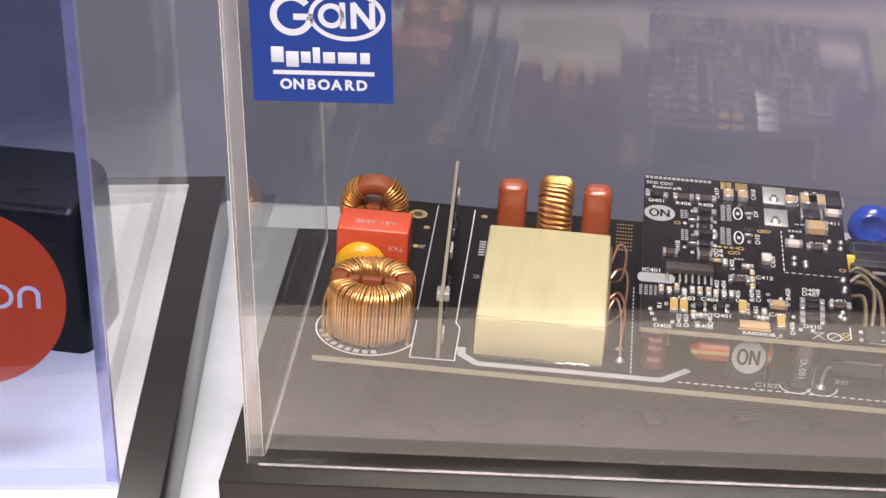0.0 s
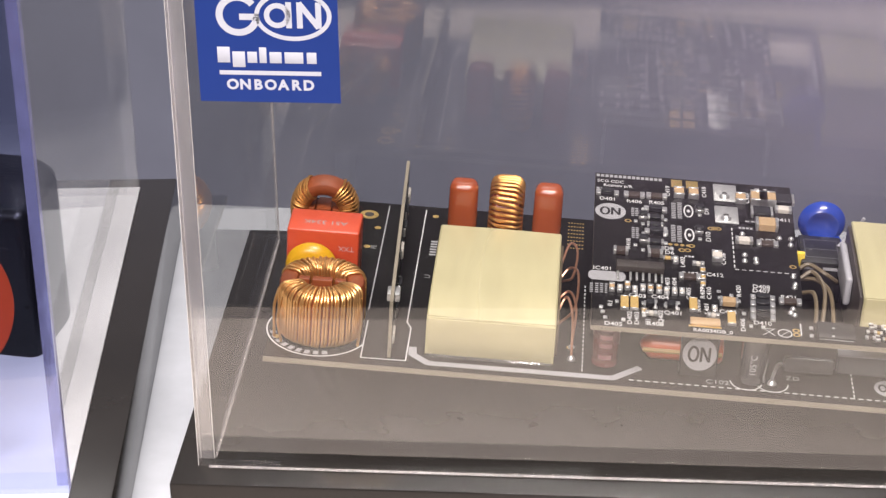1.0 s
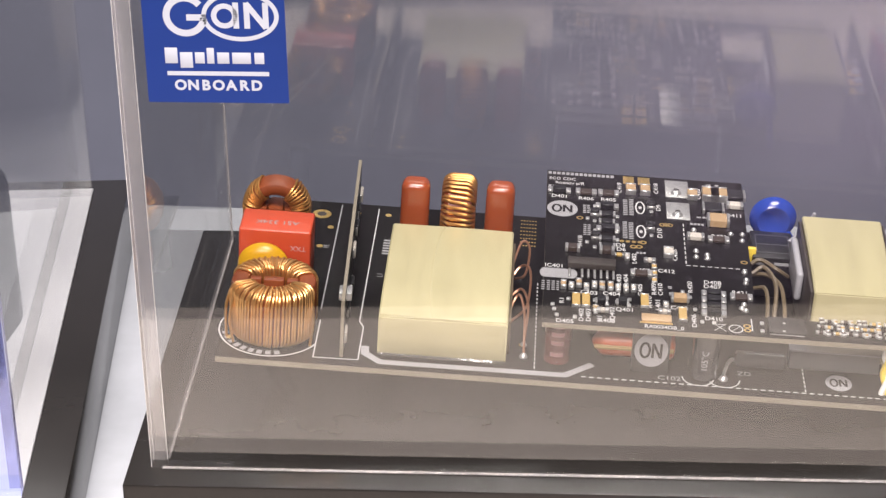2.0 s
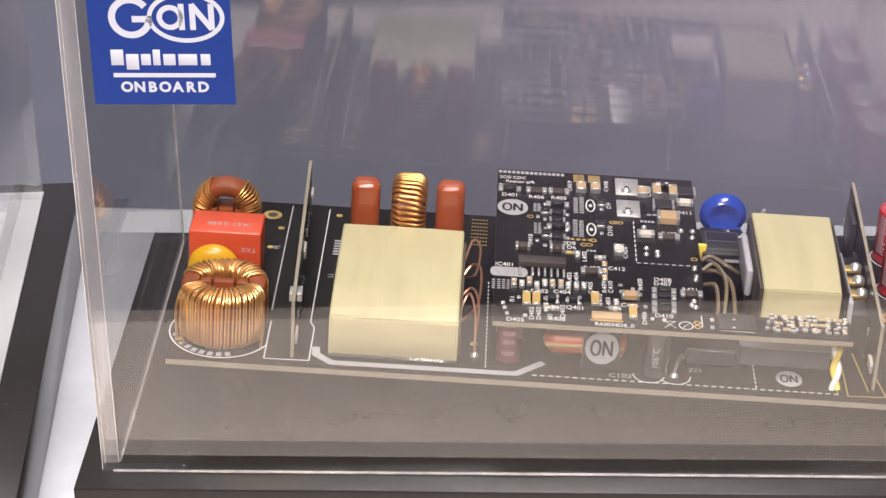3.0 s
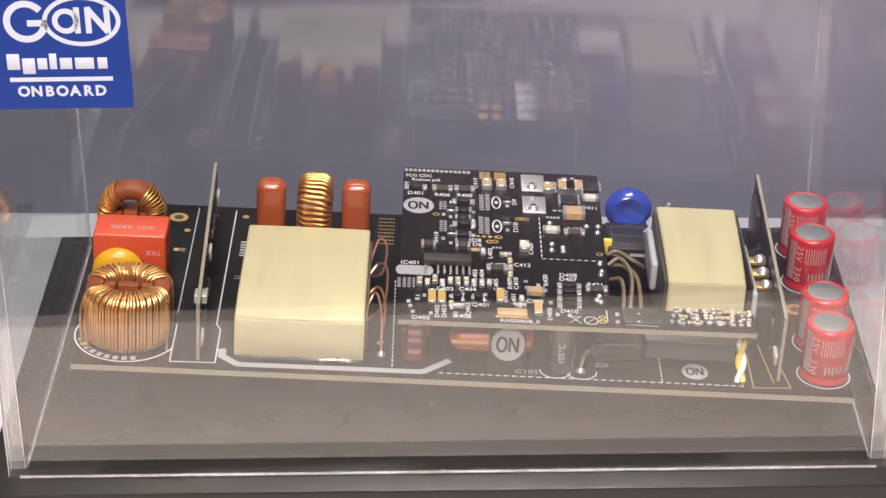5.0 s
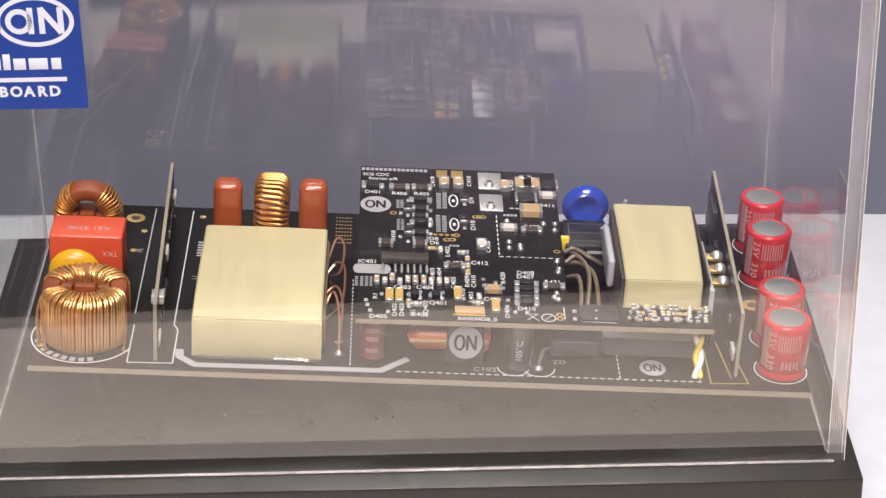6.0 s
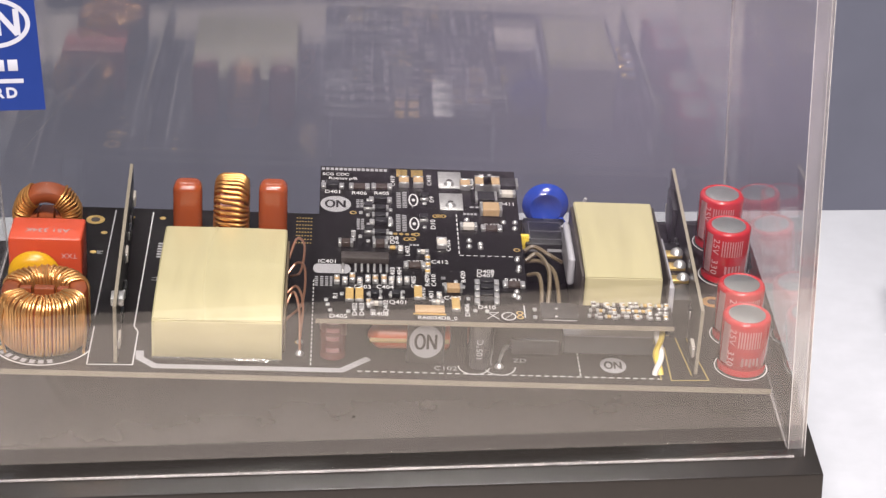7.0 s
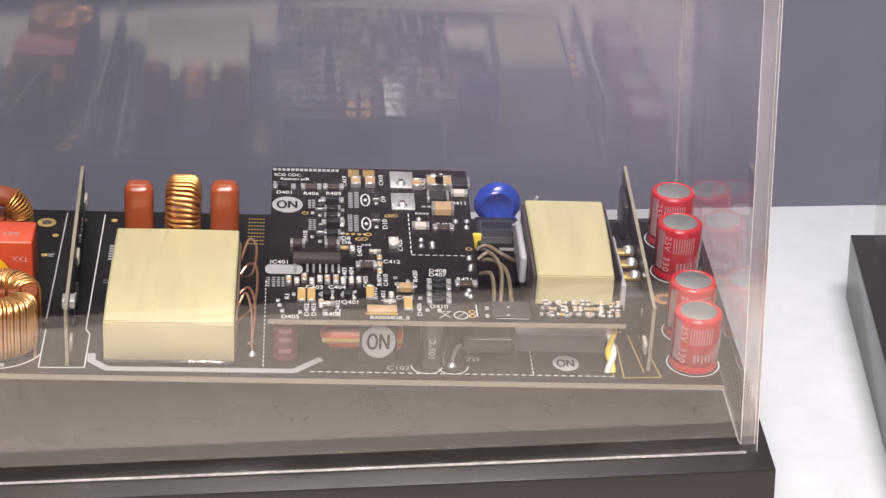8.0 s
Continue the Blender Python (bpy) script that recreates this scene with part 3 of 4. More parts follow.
# second transformer
bm = bmesh.new()
rows = []
for k in range(17):
    y = 14.6 + 29.6 * k / 16
    z = 14.5 + 0.8 * math.sin(math.pi / 2 * min(k / 7, 1)) - 0.3 * max(k - 10, 0) / 6
    rows.append([bm.verts.new((109.3, y, 0.3)), bm.verts.new((109.3, y, z - 0.3)), bm.verts.new((109.6, y, z)), bm.verts.new((123.5 + 0.06 * k, y, z)), bm.verts.new((123.8 + 0.06 * k, y, z - 0.3)), bm.verts.new((123.8 + 0.06 * k, y, 0.3))])
for a, b in zip(rows, rows[1:]):
    for j in range(5):
        bm.faces.new((a[j], a[j + 1], b[j + 1], b[j]))
bm.faces.new(rows[0])
bm.faces.new(rows[-1][::-1])
tr2 = part("tape_transformer", bm, TAPE, board, "tall transformer wrapped in pale yellow tape")
part("front_tape", box(109.6, 123.6, 14.2, 14.5, 0.5, 14.4, 0.1), TAPE_END, tr2, "creased tape over the front")
part("core_half", box(108.6, 109.25, 15, 43.5, 0.4, 14.3, 0.2), FERRITE, tr2, "dark ferrite core plate")
part("core_half", box(124.85, 125.3, 14.8, 43.8, 0.4, 14.5, 0.2), FERRITE, tr2, "dark ferrite core plate")
part("bobbin_flange", box(107.1, 108.5, 25.0, 40.0, 6.6, 12.6, 0.65, seg=4), BOBBIN, tr2, "pale plastic bobbin flange")
part("bobbin_flange", box(125.4, 126.5, 16, 36, 3.0, 11.8, 0.3), BOBBIN, tr2, "pale plastic bobbin flange")
for y in (24.0, 29.0, 34.0):
    tab = part("copper_tab", box(126.7, 130.2, y - 1.2, y + 1.2, 9.0, 9.6, 0.1), GOLD, tr2, "gold-coloured copper tab with solder")
    part("solder_joint", lathe([(1.3, 0), (1.1, 0.6), (0.4, 1.1)], (129.2, y, 9.6), seg=12), SOLDER, tab)
part("tab_block", box(126.6, 130.1, 17, 40, 0.3, 8.8, 0.3), BLACK, tr2)

# blue varistor, black block and wires behind the small transformer
var = part("varistor", lathe([(0.3, -1.0), (1.5, -1.05), (2.3, -1.6), (3.2, -1.85), (4.2, -1.2), (4.7, 0), (4.2, 1.2), (3.0, 1.9), (0.4, 2.1)], (104.6, 51.2, 10.6), "y", 40), BLUE_DIP, board, "round blue dipped varistor standing on its leads")
part("lead_coat", tube(curve_points([(107.4, 50.2, 8.4), (108.4, 49.0, 6.6), (108.9, 48.2, 0.3)]), 0.7), BLUE_DIP, var)
bm = box(99.9, 108.3, 37.2, 48.5, 0.2, 9.0, 0.4)
block = part("relay_block", bm, BLACK, board, "black moulded block with a printed outline")
part("outline", ribbon([(100.9, 39.4), (107.3, 39.4), (107.3, 46.6), (100.9, 46.6)], 0.14, 9.0, closed=True), GREY_SINK, block)
part("outline", ribbon([(100.9, 42.8), (107.3, 42.8)], 0.14, 9.0), GREY_SINK, block)
bm = box(104.2, 107.2, 37.1, 37.19, 7.4, 8.0)
box(100.6, 102.4, 37.1, 37.19, 7.4, 8.0, bm=bm)
part("marking_bars", bm, SILK_GREY, block)
for k, pts in enumerate((((99.5, 36, 8), (101.5, 37, 8.5), (104.5, 34.5, 8.0), (107.0, 35.5, 6.0)),
                         ((99.6, 33, 7.5), (102, 34, 8.5), (104.0, 29, 7.5), (103.5, 22, 4), (103, 20, 0.2)),
                         ((99.8, 34.5, 6.5), (102.6, 33, 7.4), (105.2, 30, 6.5), (105.9, 24, 3), (105.6, 21, 0.2)),
                         ((100.0, 30, 6), (102.0, 28.5, 6.8), (102.4, 24, 5.0), (101.8, 20, 1.0)),
                         ((107.5, 44.5, 9), (109.2, 46, 10), (111, 46.5, 12), (112, 46.2, 14.8)))):
    part("sleeved_wire", tube(curve_points(pts), 0.42 if k < 4 else 0.35), BEIGE_WIRE if k < 4 else BOBBIN, board, "bent beige sleeved wire")
part("green_tag", box(98.6, 100.6, 38.2, 39.2, 7, 10.2, 0.2), YELLOW_WIRE, board)

# low parts under the front edge of the raised board


def can(name, x, y, r, h, sleeve, label, parent):
    """Electrolytic capacitor: sleeve with crimp groove and rolled rim, and a metal top."""
    prof = [(r * 0.92, 0.1), (r, 0.35), (r, 1.2), (r * 0.955, 1.55), (r, 1.9), (r, h - 0.75), (r * 0.97, h - 0.3), (r * 0.90, h - 0.03), (r * 0.80, h), (r * 0.76, h - 0.12)]
    ob = part(name, lathe(prof, (x, y, 0), seg=40), sleeve, parent, label)
    part("can_top", lathe([(r * 0.755, h - 0.4), (r * 0.755, h - 0.10), (r * 0.70, h - 0.04), (r * 0.1, h - 0.02)], (x, y, 0), seg=32), CAN, ob, "brushed aluminium can top")
    return ob


def wrap_patch(ob, x, y, r, a0, a1, z0, z1, mat):
    """A patch that follows a round sleeve: print, or a highlight put into the colour."""
    bm = bmesh.new()
    n = 8
    rows = [[bm.verts.new((x + (r + 0.04) * math.cos(radians(a0 + (a1 - a0) * k / n)), y + (r + 0.04) * math.sin(radians(a0 + (a1 - a0) * k / n)), z)) for k in range(n + 1)] for z in (z0, z1)]
    for k in range(n):
        bm.faces.new((rows[0][k], rows[0][k + 1], rows[1][k + 1], rows[1][k]))
    bmesh.ops.solidify(bm, geom=bm.faces[:], thickness=0.03)
    return part("print_highlight_patch", bm, mat, ob)


def red_can(x, y, turn, h=11.5, r=4.55):
    ob = can("electrolytic_capacitor", x, y, r, h, SLEEVE, "red-sleeved electrolytic capacitor with a silver top", board)
    # upright pale band: the sleeve's side highlight, painted on
    wrap_patch(ob, x, y, r, 200, 222, 2.4, h - 0.8, SLEEVE_PALE)
    for k in range(9):
        wrap_patch(ob, x, y, r, turn - 26 + k * 6.4, turn - 23 + k * 6.4, 6.4, 9.9, SLEEVE_PALE)
    for k in range(5):
        wrap_patch(ob, x, y, r, turn - 14 + k * 9, turn - 8.5 + k * 9, 2.6 + 0.3 * (k % 2), 4.4, SLEEVE_PALE)
    for k, ch in enumerate("25V 330"):
        if ch != " ":
            a = radians(turn - 42)
            m = Matrix.Translation((x + (r + 0.05) * math.cos(a), y + (r + 0.05) * math.sin(a), 9.6 - k * 1.15)) @ Matrix.Rotation(a + radians(90), 4, "Z") @ Matrix.Rotation(radians(90), 4, "X") @ Matrix.Rotation(radians(-90), 4, "Z")
            lettering("marking", ch, m, 2.0, SLEEVE_PALE, ob)
    part("seat_ring", ribbon(ring_points(x, y, r + 0.35, steps=40)[:-1], 0.22, 0.01, closed=True), SILK, ob)
    return ob


red_can(141.2, 57.0, 268)
red_can(140.6, 43.2, 275)
red_can(139.7, 19.4, 285)
red_can(139.0, 7.7, 272)

c = can("electrolytic_capacitor", 62.6, 7.9, 2.5, 10.2, SLEEVE_BROWN, "dark brown-sleeved small electrolytic capacitor", board)
for z in (2.0, 4.4, 6.2, 8.0):
    wrap_patch(c, 62.6, 7.9, 2.5, 240, 296, z, z + 0.9, SLEEVE_PALE)
c = can("electrolytic_capacitor", 89.8, 6.0, 2.6, 10.2, SLEEVE_BLACK, "black-sleeved electrolytic capacitor", board)
for z, text in ((3.6, "105°C"),):
    lettering("marking", text, pose(89.6, 3.35, 4.6, 90, 0, 0) @ pose(0, 0, 0, 0, 0, 90), 1.7, SILK_GREY, c)
fuse = part("orange_choke", lathe([(0.3, 0), (1.2, 0.5), (2.4, 1.6), (2.65, 2.2), (2.65, 14.6), (2.2, 15.2), (0.4, 15.5)], (69.0, 9.8, 3.7), "x", 24), ORANGE_BODY, board, "orange-red axial component with a pale yellow stripe")
part("stripe", tube([(69.4, 7.25, 3.9), (71.2, 7.1, 3.95), (84.0, 7.1, 4.0)], 0.45), OCHRE_CHIP, fuse, "pale yellow stripe")
chip = part("power_package", box(76.2, 83.1, 4.6, 6.4, 0.6, 9.7, 0.25), BLACK, board, "black power package with a pale round emblem")
printed_badge(0, 0, 3.1, 0.0, chip)
for ob in [o for o in chip.children if o.name.startswith("badge")]:
    ob.matrix_local = pose(0.0797, 0.00456, 0.0054, 90, 0, 0)
part("axial_diode", lathe([(1.2, 0), (1.7, 0.4), (1.7, 9.2), (1.2, 9.6)], (95.4, 9.4, 2.0), "x", 24), SLEEVE_BLACK, board, "glossy black axial diode")
part("diode_lead", tube(curve_points([(95.6, 9.4, 2.0), (94.6, 8.6, 2.0), (93.6, 5.6, 1.4), (93.5, 5.2, 0.1)]), 0.35), SOLDER, board)
glob(93.5, 5.2, 0.9, 0.8, board)
part("heat_plate", box(105.8, 122.6, 10.6, 12.6, 0.15, 4.0, 0.2), GREY_SINK, board, "grey anodised heat plate")
part("clip_rail", box(105.6, 122.8, 10.2, 12.7, 4.1, 4.45, 0.08), BOBBIN, board)
for mat, phase in ((YELLOW_WIRE, 0.0), (WHITE_WIRE, math.pi)):
    pts = [(122.9 + 0.55 * math.cos(phase + k * 0.55), 3.6 + k * 0.28 + 0.3 * math.sin(phase + k * 0.55), 0.2 + k * 0.62) for k in range(15)]
    part("twisted_wire", tube(pts, 0.55), mat, board, "twisted sleeved wire")

# ---------------------------------------------------------------- raised control board
control = empty("control_board", BOARD_POSE)
tagged(control, "black control board crowded with small chips", "circuit board")
bm = bmesh.new()
outline = ((59.3, 2.3), (124.9, 2.9), (125.0, 9.9), (98.6, 9.9), (99.0, 64.8), (59.3, 64.7))
low = [bm.verts.new((*p, 10.0)) for p in outline]
top = [bm.verts.new((*p, 11.0)) for p in outline]
bm.faces.new(low[::-1])
bm.faces.new(top)
for k in range(6):
    f = bm.faces.new((low[k], low[(k + 1) % 6], top[(k + 1) % 6], top[k]))
    f.material_index = 1
part("substrate", bm, [BOARD, LAMINATE], control, smooth=False)
for x, y in ((61, 30), (96.5, 30), (61, 62), (96.5, 62)):
    part("pin_post", box(x - 0.4, x + 0.4, y - 0.4, y + 0.4, 0.1, 9.95), TIN, control)
Z = 11.0
printed_badge(62.5, 47.9, 3.05, Z, control)


def chip_meshes():
    """One body mesh and one end mesh a kind, shared by all the chips of that kind."""
    kinds = {"resistor": (3.2, 1.5, 0.55, BLACK, 0.5), "tan_capacitor": (3.4, 2.0, 1.1, TAN_CHIP, 0.5), "large_capacitor": (4.4, 3.4, 1.5, TAN_CHIP, 0.55),
             "diode": (4.6, 1.7, 1.0, BLACK, 1.0), "transistor": (2.4, 1.6, 1.0, BLACK, 0.45), "white_chip": (3.4, 1.9, 0.9, PALE_CHIP, 0.6),
             "small_capacitor": (2.3, 0.95, 0.7, PALE_CHIP, 0.75), "small_resistor": (1.8, 0.95, 0.45, OCHRE_CHIP, 0.35), "tan_diode": (4.6, 1.5, 0.6, OCHRE_CHIP, 0.2),
             "wide_resistor": (4.2, 1.9, 0.6, DARK_CHIP, 0.95), "brown_capacitor": (2.9, 1.9, 1.0, DARK_CHIP, 0.6), "power_diode": (4.4, 3.6, 1.0, BLACK, 0.5), "tan_small": (2.6, 1.0, 0.8, TAN_CHIP, 0.7),
             "tiny_capacitor": (1.9, 0.8, 0.5, DARK_CHIP, 0.6), "tiny_resistor": (1.6, 0.8, 0.4, OCHRE_CHIP, 0.45)}
    made = {}
    for kind, (length, width, height, mat, end) in kinds.items():
        body = part(kind, box(-length / 2 + end, length / 2 - end, -width / 2, width / 2, 0.02, height, 0.08, seg=1), mat)
        ends = part("terminal", box(-length / 2, -length / 2 + end * 0.98, -width / 2 - 0.05, width / 2 + 0.05, 0.0, height * (0.55 if kind in ("diode", "transistor") else 1.03), 0.08, seg=1), SOLDER)
        made[kind] = (body.data, ends.data)
        bpy.data.objects.remove(body)
        bpy.data.objects.remove(ends)
    return made


CHIPS = chip_meshes()


def smd(kind, x, y, turn=0):
    """A small soldered chip on the control board."""
    if kind == "solder_pad":
        return part("solder_joint", box(x - 0.38, x + 0.38, y - 0.55, y + 0.55, Z + 0.01, Z + 0.3, 0.14), SOLDER, control)
    if kind == "solder":
        return part("solder_joint", lathe([(0.58, 0), (0.52, 0.28), (0.32, 0.5), (0.1, 0.56)], (x, y, Z), seg=10), SOLDER, control)
    body, ends = CHIPS[kind]
    ob = new(kind, body)
    ob.parent, ob.matrix_local = control, pose(x / 1000, y / 1000, Z / 1000, 0, 0, turn)
    for spin in (0, 180):
        e = new("terminal", ends)
        e.parent, e.matrix_local = ob, pose(0, 0, 0, 0, 0, spin)
    return ob


def silk(text, x, y, size, turn=0):
    lettering("marking", text, pose(x, y, Z + 0.03) @ Matrix.Diagonal((1, 1.7 if turn else 1.3, 1, 1)) @ pose(0, 0, 0, 0, 0, turn), size, SILK, control, bold=0.01)




def print_bars(x0, x1, y0, y1, count):
    """Small unreadable print: short strokes that fill a strip, one letter wide each."""
    bm = bmesh.new()
    along = count > 1
    n = count if along else max(3, round((y1 - y0) / 0.75))
    for k in range(n):
        if along:
            w = (x1 - x0) / n
            ribbon([(x0 + k * w, (y0 + y1) / 2), (x0 + (k + 0.72) * w, (y0 + y1) / 2)], (y1 - y0) * 0.5, Z + 0.01, bm)
        else:
            w = (y1 - y0) / n
            ribbon([(x0, y0 + (k + 0.35) * w), (x1, y0 + (k + 0.35) * w)], w * 0.5, Z + 0.01, bm)
    part("marking_bars", bm, SILK_GREY, control)


smd("diode", 61.8, 55.4, 0)
smd("wide_resistor", 67.2, 55.4, 0)
smd("wide_resistor", 71.7, 55.6, 0)
smd("wide_resistor", 93.1, 38.9, 0)
smd("wide_resistor", 96.2, 16.5, 0)
smd("wide_resistor", 77.7, 23.0, 0)
smd("tan_capacitor", 76.2, 57.6, 90)
smd("tan_capacitor", 79.1, 57.7, 90)
smd("tan_capacitor", 88.6, 57.2, 90)
smd("large_capacitor", 92.3, 57.4, 90)
smd("large_capacitor", 93.9, 57.4, 90)
smd("large_capacitor", 93.3, 46.2, 0)
smd("power_diode", 92.6, 51.8, 0)
smd("power_diode", 97.2, 58.1, 0)
smd("white_chip", 97.0, 53.8, 0)
smd("diode", 71.4, 49.8, 0)
smd("diode", 71.5, 40.1, 0)
smd("transistor", 68.9, 46.7, 90)
smd("transistor", 69.0, 36.9, 90)
smd("resistor", 71.4, 46.4, 0)
smd("resistor", 71.3, 43.2, 0)
smd("resistor", 71.3, 36.1, 0)
smd("resistor", 71.3, 33.2, 0)
smd("solder_pad", 68.9, 43.3, 0)
smd("solder_pad", 68.9, 32.4, 0)
smd("solder_pad", 69.0, 39.3, 0)
smd("solder_pad", 73.4, 45.7, 0)
smd("solder_pad", 73.3, 42.1, 0)
smd("solder_pad", 73.3, 35.9, 0)
smd("solder_pad", 73.2, 39.2, 0)
smd("solder_pad", 67.5, 44.2, 0)
smd("solder_pad", 69.0, 49.7, 0)
smd("solder_pad", 67.4, 34.2, 0)
smd("brown_capacitor", 64.6, 30.9, 0)
smd("brown_capacitor", 71.2, 30.9, 0)
smd("transistor", 80.2, 51.5, 90)
smd("solder_pad", 80.2, 49.0, 0)
smd("transistor", 79.9, 42.4, 90)
smd("solder_pad", 80.0, 38.8, 0)
smd("solder", 88.4, 42.5, 0)
smd("solder", 95.6, 41.9, 0)
smd("solder", 97.9, 42.0, 0)
smd("solder", 97.7, 39.4, 0)
smd("solder", 88.5, 33.8, 0)
smd("solder", 88.4, 31.4, 0)
smd("solder", 90.6, 32.5, 0)
smd("solder", 90.6, 31.1, 0)
smd("white_chip", 88.6, 39.2, 0)
smd("white_chip", 83.1, 31.9, 90)
smd("small_resistor", 73.6, 29.9, 0)
smd("small_capacitor", 75.1, 29.0, 90)
smd("small_capacitor", 79.4, 28.3, 0)
smd("tan_small", 63.0, 16.3, 90)
smd("tan_small", 65.9, 17.3, 90)
smd("tan_small", 71.8, 16.9, 90)
smd("small_capacitor", 64.5, 16.1, 90)
smd("small_capacitor", 67.3, 16.0, 90)
smd("small_capacitor", 68.8, 17.0, 90)
smd("small_capacitor", 73.2, 16.5, 90)
smd("small_capacitor", 74.7, 16.5, 90)
smd("small_capacitor", 76.1, 16.8, 90)
smd("tan_small", 70.2, 16.8, 90)
smd("tan_diode", 65.4, 11.0, 90)
smd("tan_diode", 67.2, 11.1, 90)
smd("tan_diode", 78.1, 12.4, 90)
smd("tan_diode", 85.0, 8.4, 90)
smd("transistor", 70.1, 11.2, 0)
smd("transistor", 74.0, 11.4, 0)
smd("solder_pad", 68.9, 11.6, 0)
smd("solder_pad", 71.1, 12.7, 0)
smd("solder_pad", 71.1, 10.4, 0)
smd("solder_pad", 73.0, 11.5, 0)
smd("solder_pad", 75.3, 12.7, 0)
smd("solder_pad", 75.2, 10.5, 0)
smd("solder_pad", 64.0, 11.4, 0)
smd("solder_pad", 61.1, 9.0, 0)
smd("solder_pad", 61.4, 7.3, 0)
smd("solder_pad", 61.9, 5.2, 0)
smd("solder_pad", 65.2, 4.9, 0)
smd("solder_pad", 83.1, 16.0, 0)
smd("solder_pad", 85.3, 17.2, 0)
smd("solder_pad", 86.6, 15.3, 0)
smd("solder_pad", 87.4, 10.8, 0)
smd("solder_pad", 88.5, 6.4, 0)
smd("solder_pad", 90.7, 6.3, 0)
smd("solder_pad", 69.0, 7.2, 0)
smd("small_resistor", 69.5, 8.2, 0)
smd("small_capacitor", 70.3, 7.8, 0)
smd("small_resistor", 69.0, 8.6, 90)
smd("small_resistor", 80.2, 26.1, 90)
smd("small_resistor", 80.2, 23.4, 90)
smd("small_resistor", 80.1, 20.7, 90)
smd("small_capacitor", 82.0, 11.2, 90)
smd("small_capacitor", 81.7, 8.9, 0)
smd("tan_capacitor", 84.7, 14.1, 0)
smd("diode", 91.1, 17.0, 0)
smd("diode", 91.0, 14.6, 0)
smd("diode", 90.9, 12.0, 0)
smd("diode", 90.8, 9.7, 0)
smd("solder", 97.4, 26.6, 0)
smd("solder", 97.6, 23.6, 0)
smd("solder", 97.4, 22.3, 0)
smd("solder", 96.6, 14.1, 0)
smd("solder", 96.8, 11.8, 0)
smd("solder", 96.1, 12.6, 0)
smd("solder_pad", 99.5, 7.5, 0)
smd("solder_pad", 99.4, 4.7, 0)
silk("D401", 61.9, 53.2, 1.5, 0)
silk("R406", 67.2, 52.9, 1.5, 0)
silk("R405", 71.7, 53.1, 1.5, 0)
silk("D411", 96.7, 50.0, 1.5, 0)
silk("IC401", 61.2, 24.0, 1.5, 0)
silk("R407", 77.8, 24.6, 1.5, 0)
silk("C403", 67.8, 14.4, 1.5, 0)
silk("C404", 72.0, 14.6, 1.5, 0)
silk("Q401", 74.4, 9.0, 1.5, 0)
silk("R408", 71.0, 4.5, 1.5, 0)
silk("D405", 63.4, 3.3, 1.5, 0)
silk("C412", 82.5, 24.9, 1.5, 0)
silk("C415", 84.5, 11.1, 1.5, 0)
silk("D408", 91.1, 21.7, 1.5, 0)
silk("D407", 91.0, 20.1, 1.5, 0)
silk("D410", 90.7, 8.0, 1.5, 0)
silk("R421", 96.1, 18.5, 1.5, 0)
silk("R422", 93.3, 40.6, 1.5, 0)
silk("D6", 74.0, 32.4, 1.5, 0)
silk("D8", 73.9, 34.1, 1.5, 0)
silk("RA0034DB_0", 81.5, 3.6, 1.3, 0)
silk("SCG CDC", 62.4, 61.1, 1.25, 0)
silk("Roznov p/R", 63.9, 59.3, 1.25, 0)
silk("C419", 74.0, 58.8, 1.25, 90)
silk("C418", 81.4, 59.6, 1.25, 90)
silk("C420", 90.0, 58.5, 1.25, 90)
silk("C422", 92.2, 61.0, 1.25, 90)
silk("C424", 93.9, 61.0, 1.25, 90)
silk("D9", 81.7, 51.1, 1.25, 90)
silk("D10", 81.7, 40.3, 1.4, 90)
silk("R418", 66.1, 34.7, 1.25, 90)
silk("L402", 76.5, 29.1, 1.25, 90)
silk("R403", 73.5, 20.2, 1.25, 90)
silk("R404", 74.8, 20.3, 1.25, 90)
silk("C405", 77.4, 16.9, 1.25, 90)
silk("R409", 80.0, 17.6, 1.25, 90)
silk("C410", 81.2, 17.7, 1.25, 90)
silk("C426", 84.4, 31.7, 1.25, 90)
silk("R420", 86.8, 19.4, 1.25, 90)
silk("R410", 79.1, 12.6, 1.25, 90)
silk("L401", 80.6, 11.8, 1.25, 90)
silk("D402", 66.4, 6.0, 1.25, 90)
silk("D403", 67.7, 6.1, 1.25, 90)
silk("Q402", 72.1, 7.3, 1.25, 90)
silk("D406", 87.1, 6.8, 1.25, 90)
silk("R1", 62.8, 10.9, 1.25, 90)
print_bars(59.5, 73.1, 62.4, 64.7, 15)
print_bars(59.6, 62.9, 57.0, 58.5, 4)
print_bars(58.9, 59.5, 14.4, 18.3, 1)
print_bars(59.9, 60.5, 14.4, 18.4, 1)
print_bars(60.8, 61.4, 14.5, 18.4, 1)
print_bars(61.7, 62.2, 14.5, 18.4, 1)
print_bars(66.6, 67.2, 46.6, 50.4, 1)
print_bars(67.4, 68.0, 46.7, 50.4, 1)
print_bars(66.7, 67.3, 37.3, 42.1, 1)
print_bars(67.5, 68.1, 37.3, 42.1, 1)
print_bars(74.6, 75.5, 47.0, 54.0, 1)
print_bars(75.8, 76.7, 47.1, 54.3, 1)
print_bars(74.4, 75.3, 37.1, 44.4, 1)
print_bars(75.6, 76.5, 37.0, 44.2, 1)
print_bars(87.8, 90.7, 44.4, 46.0, 4)
print_bars(76.9, 78.9, 30.9, 32.2, 3)
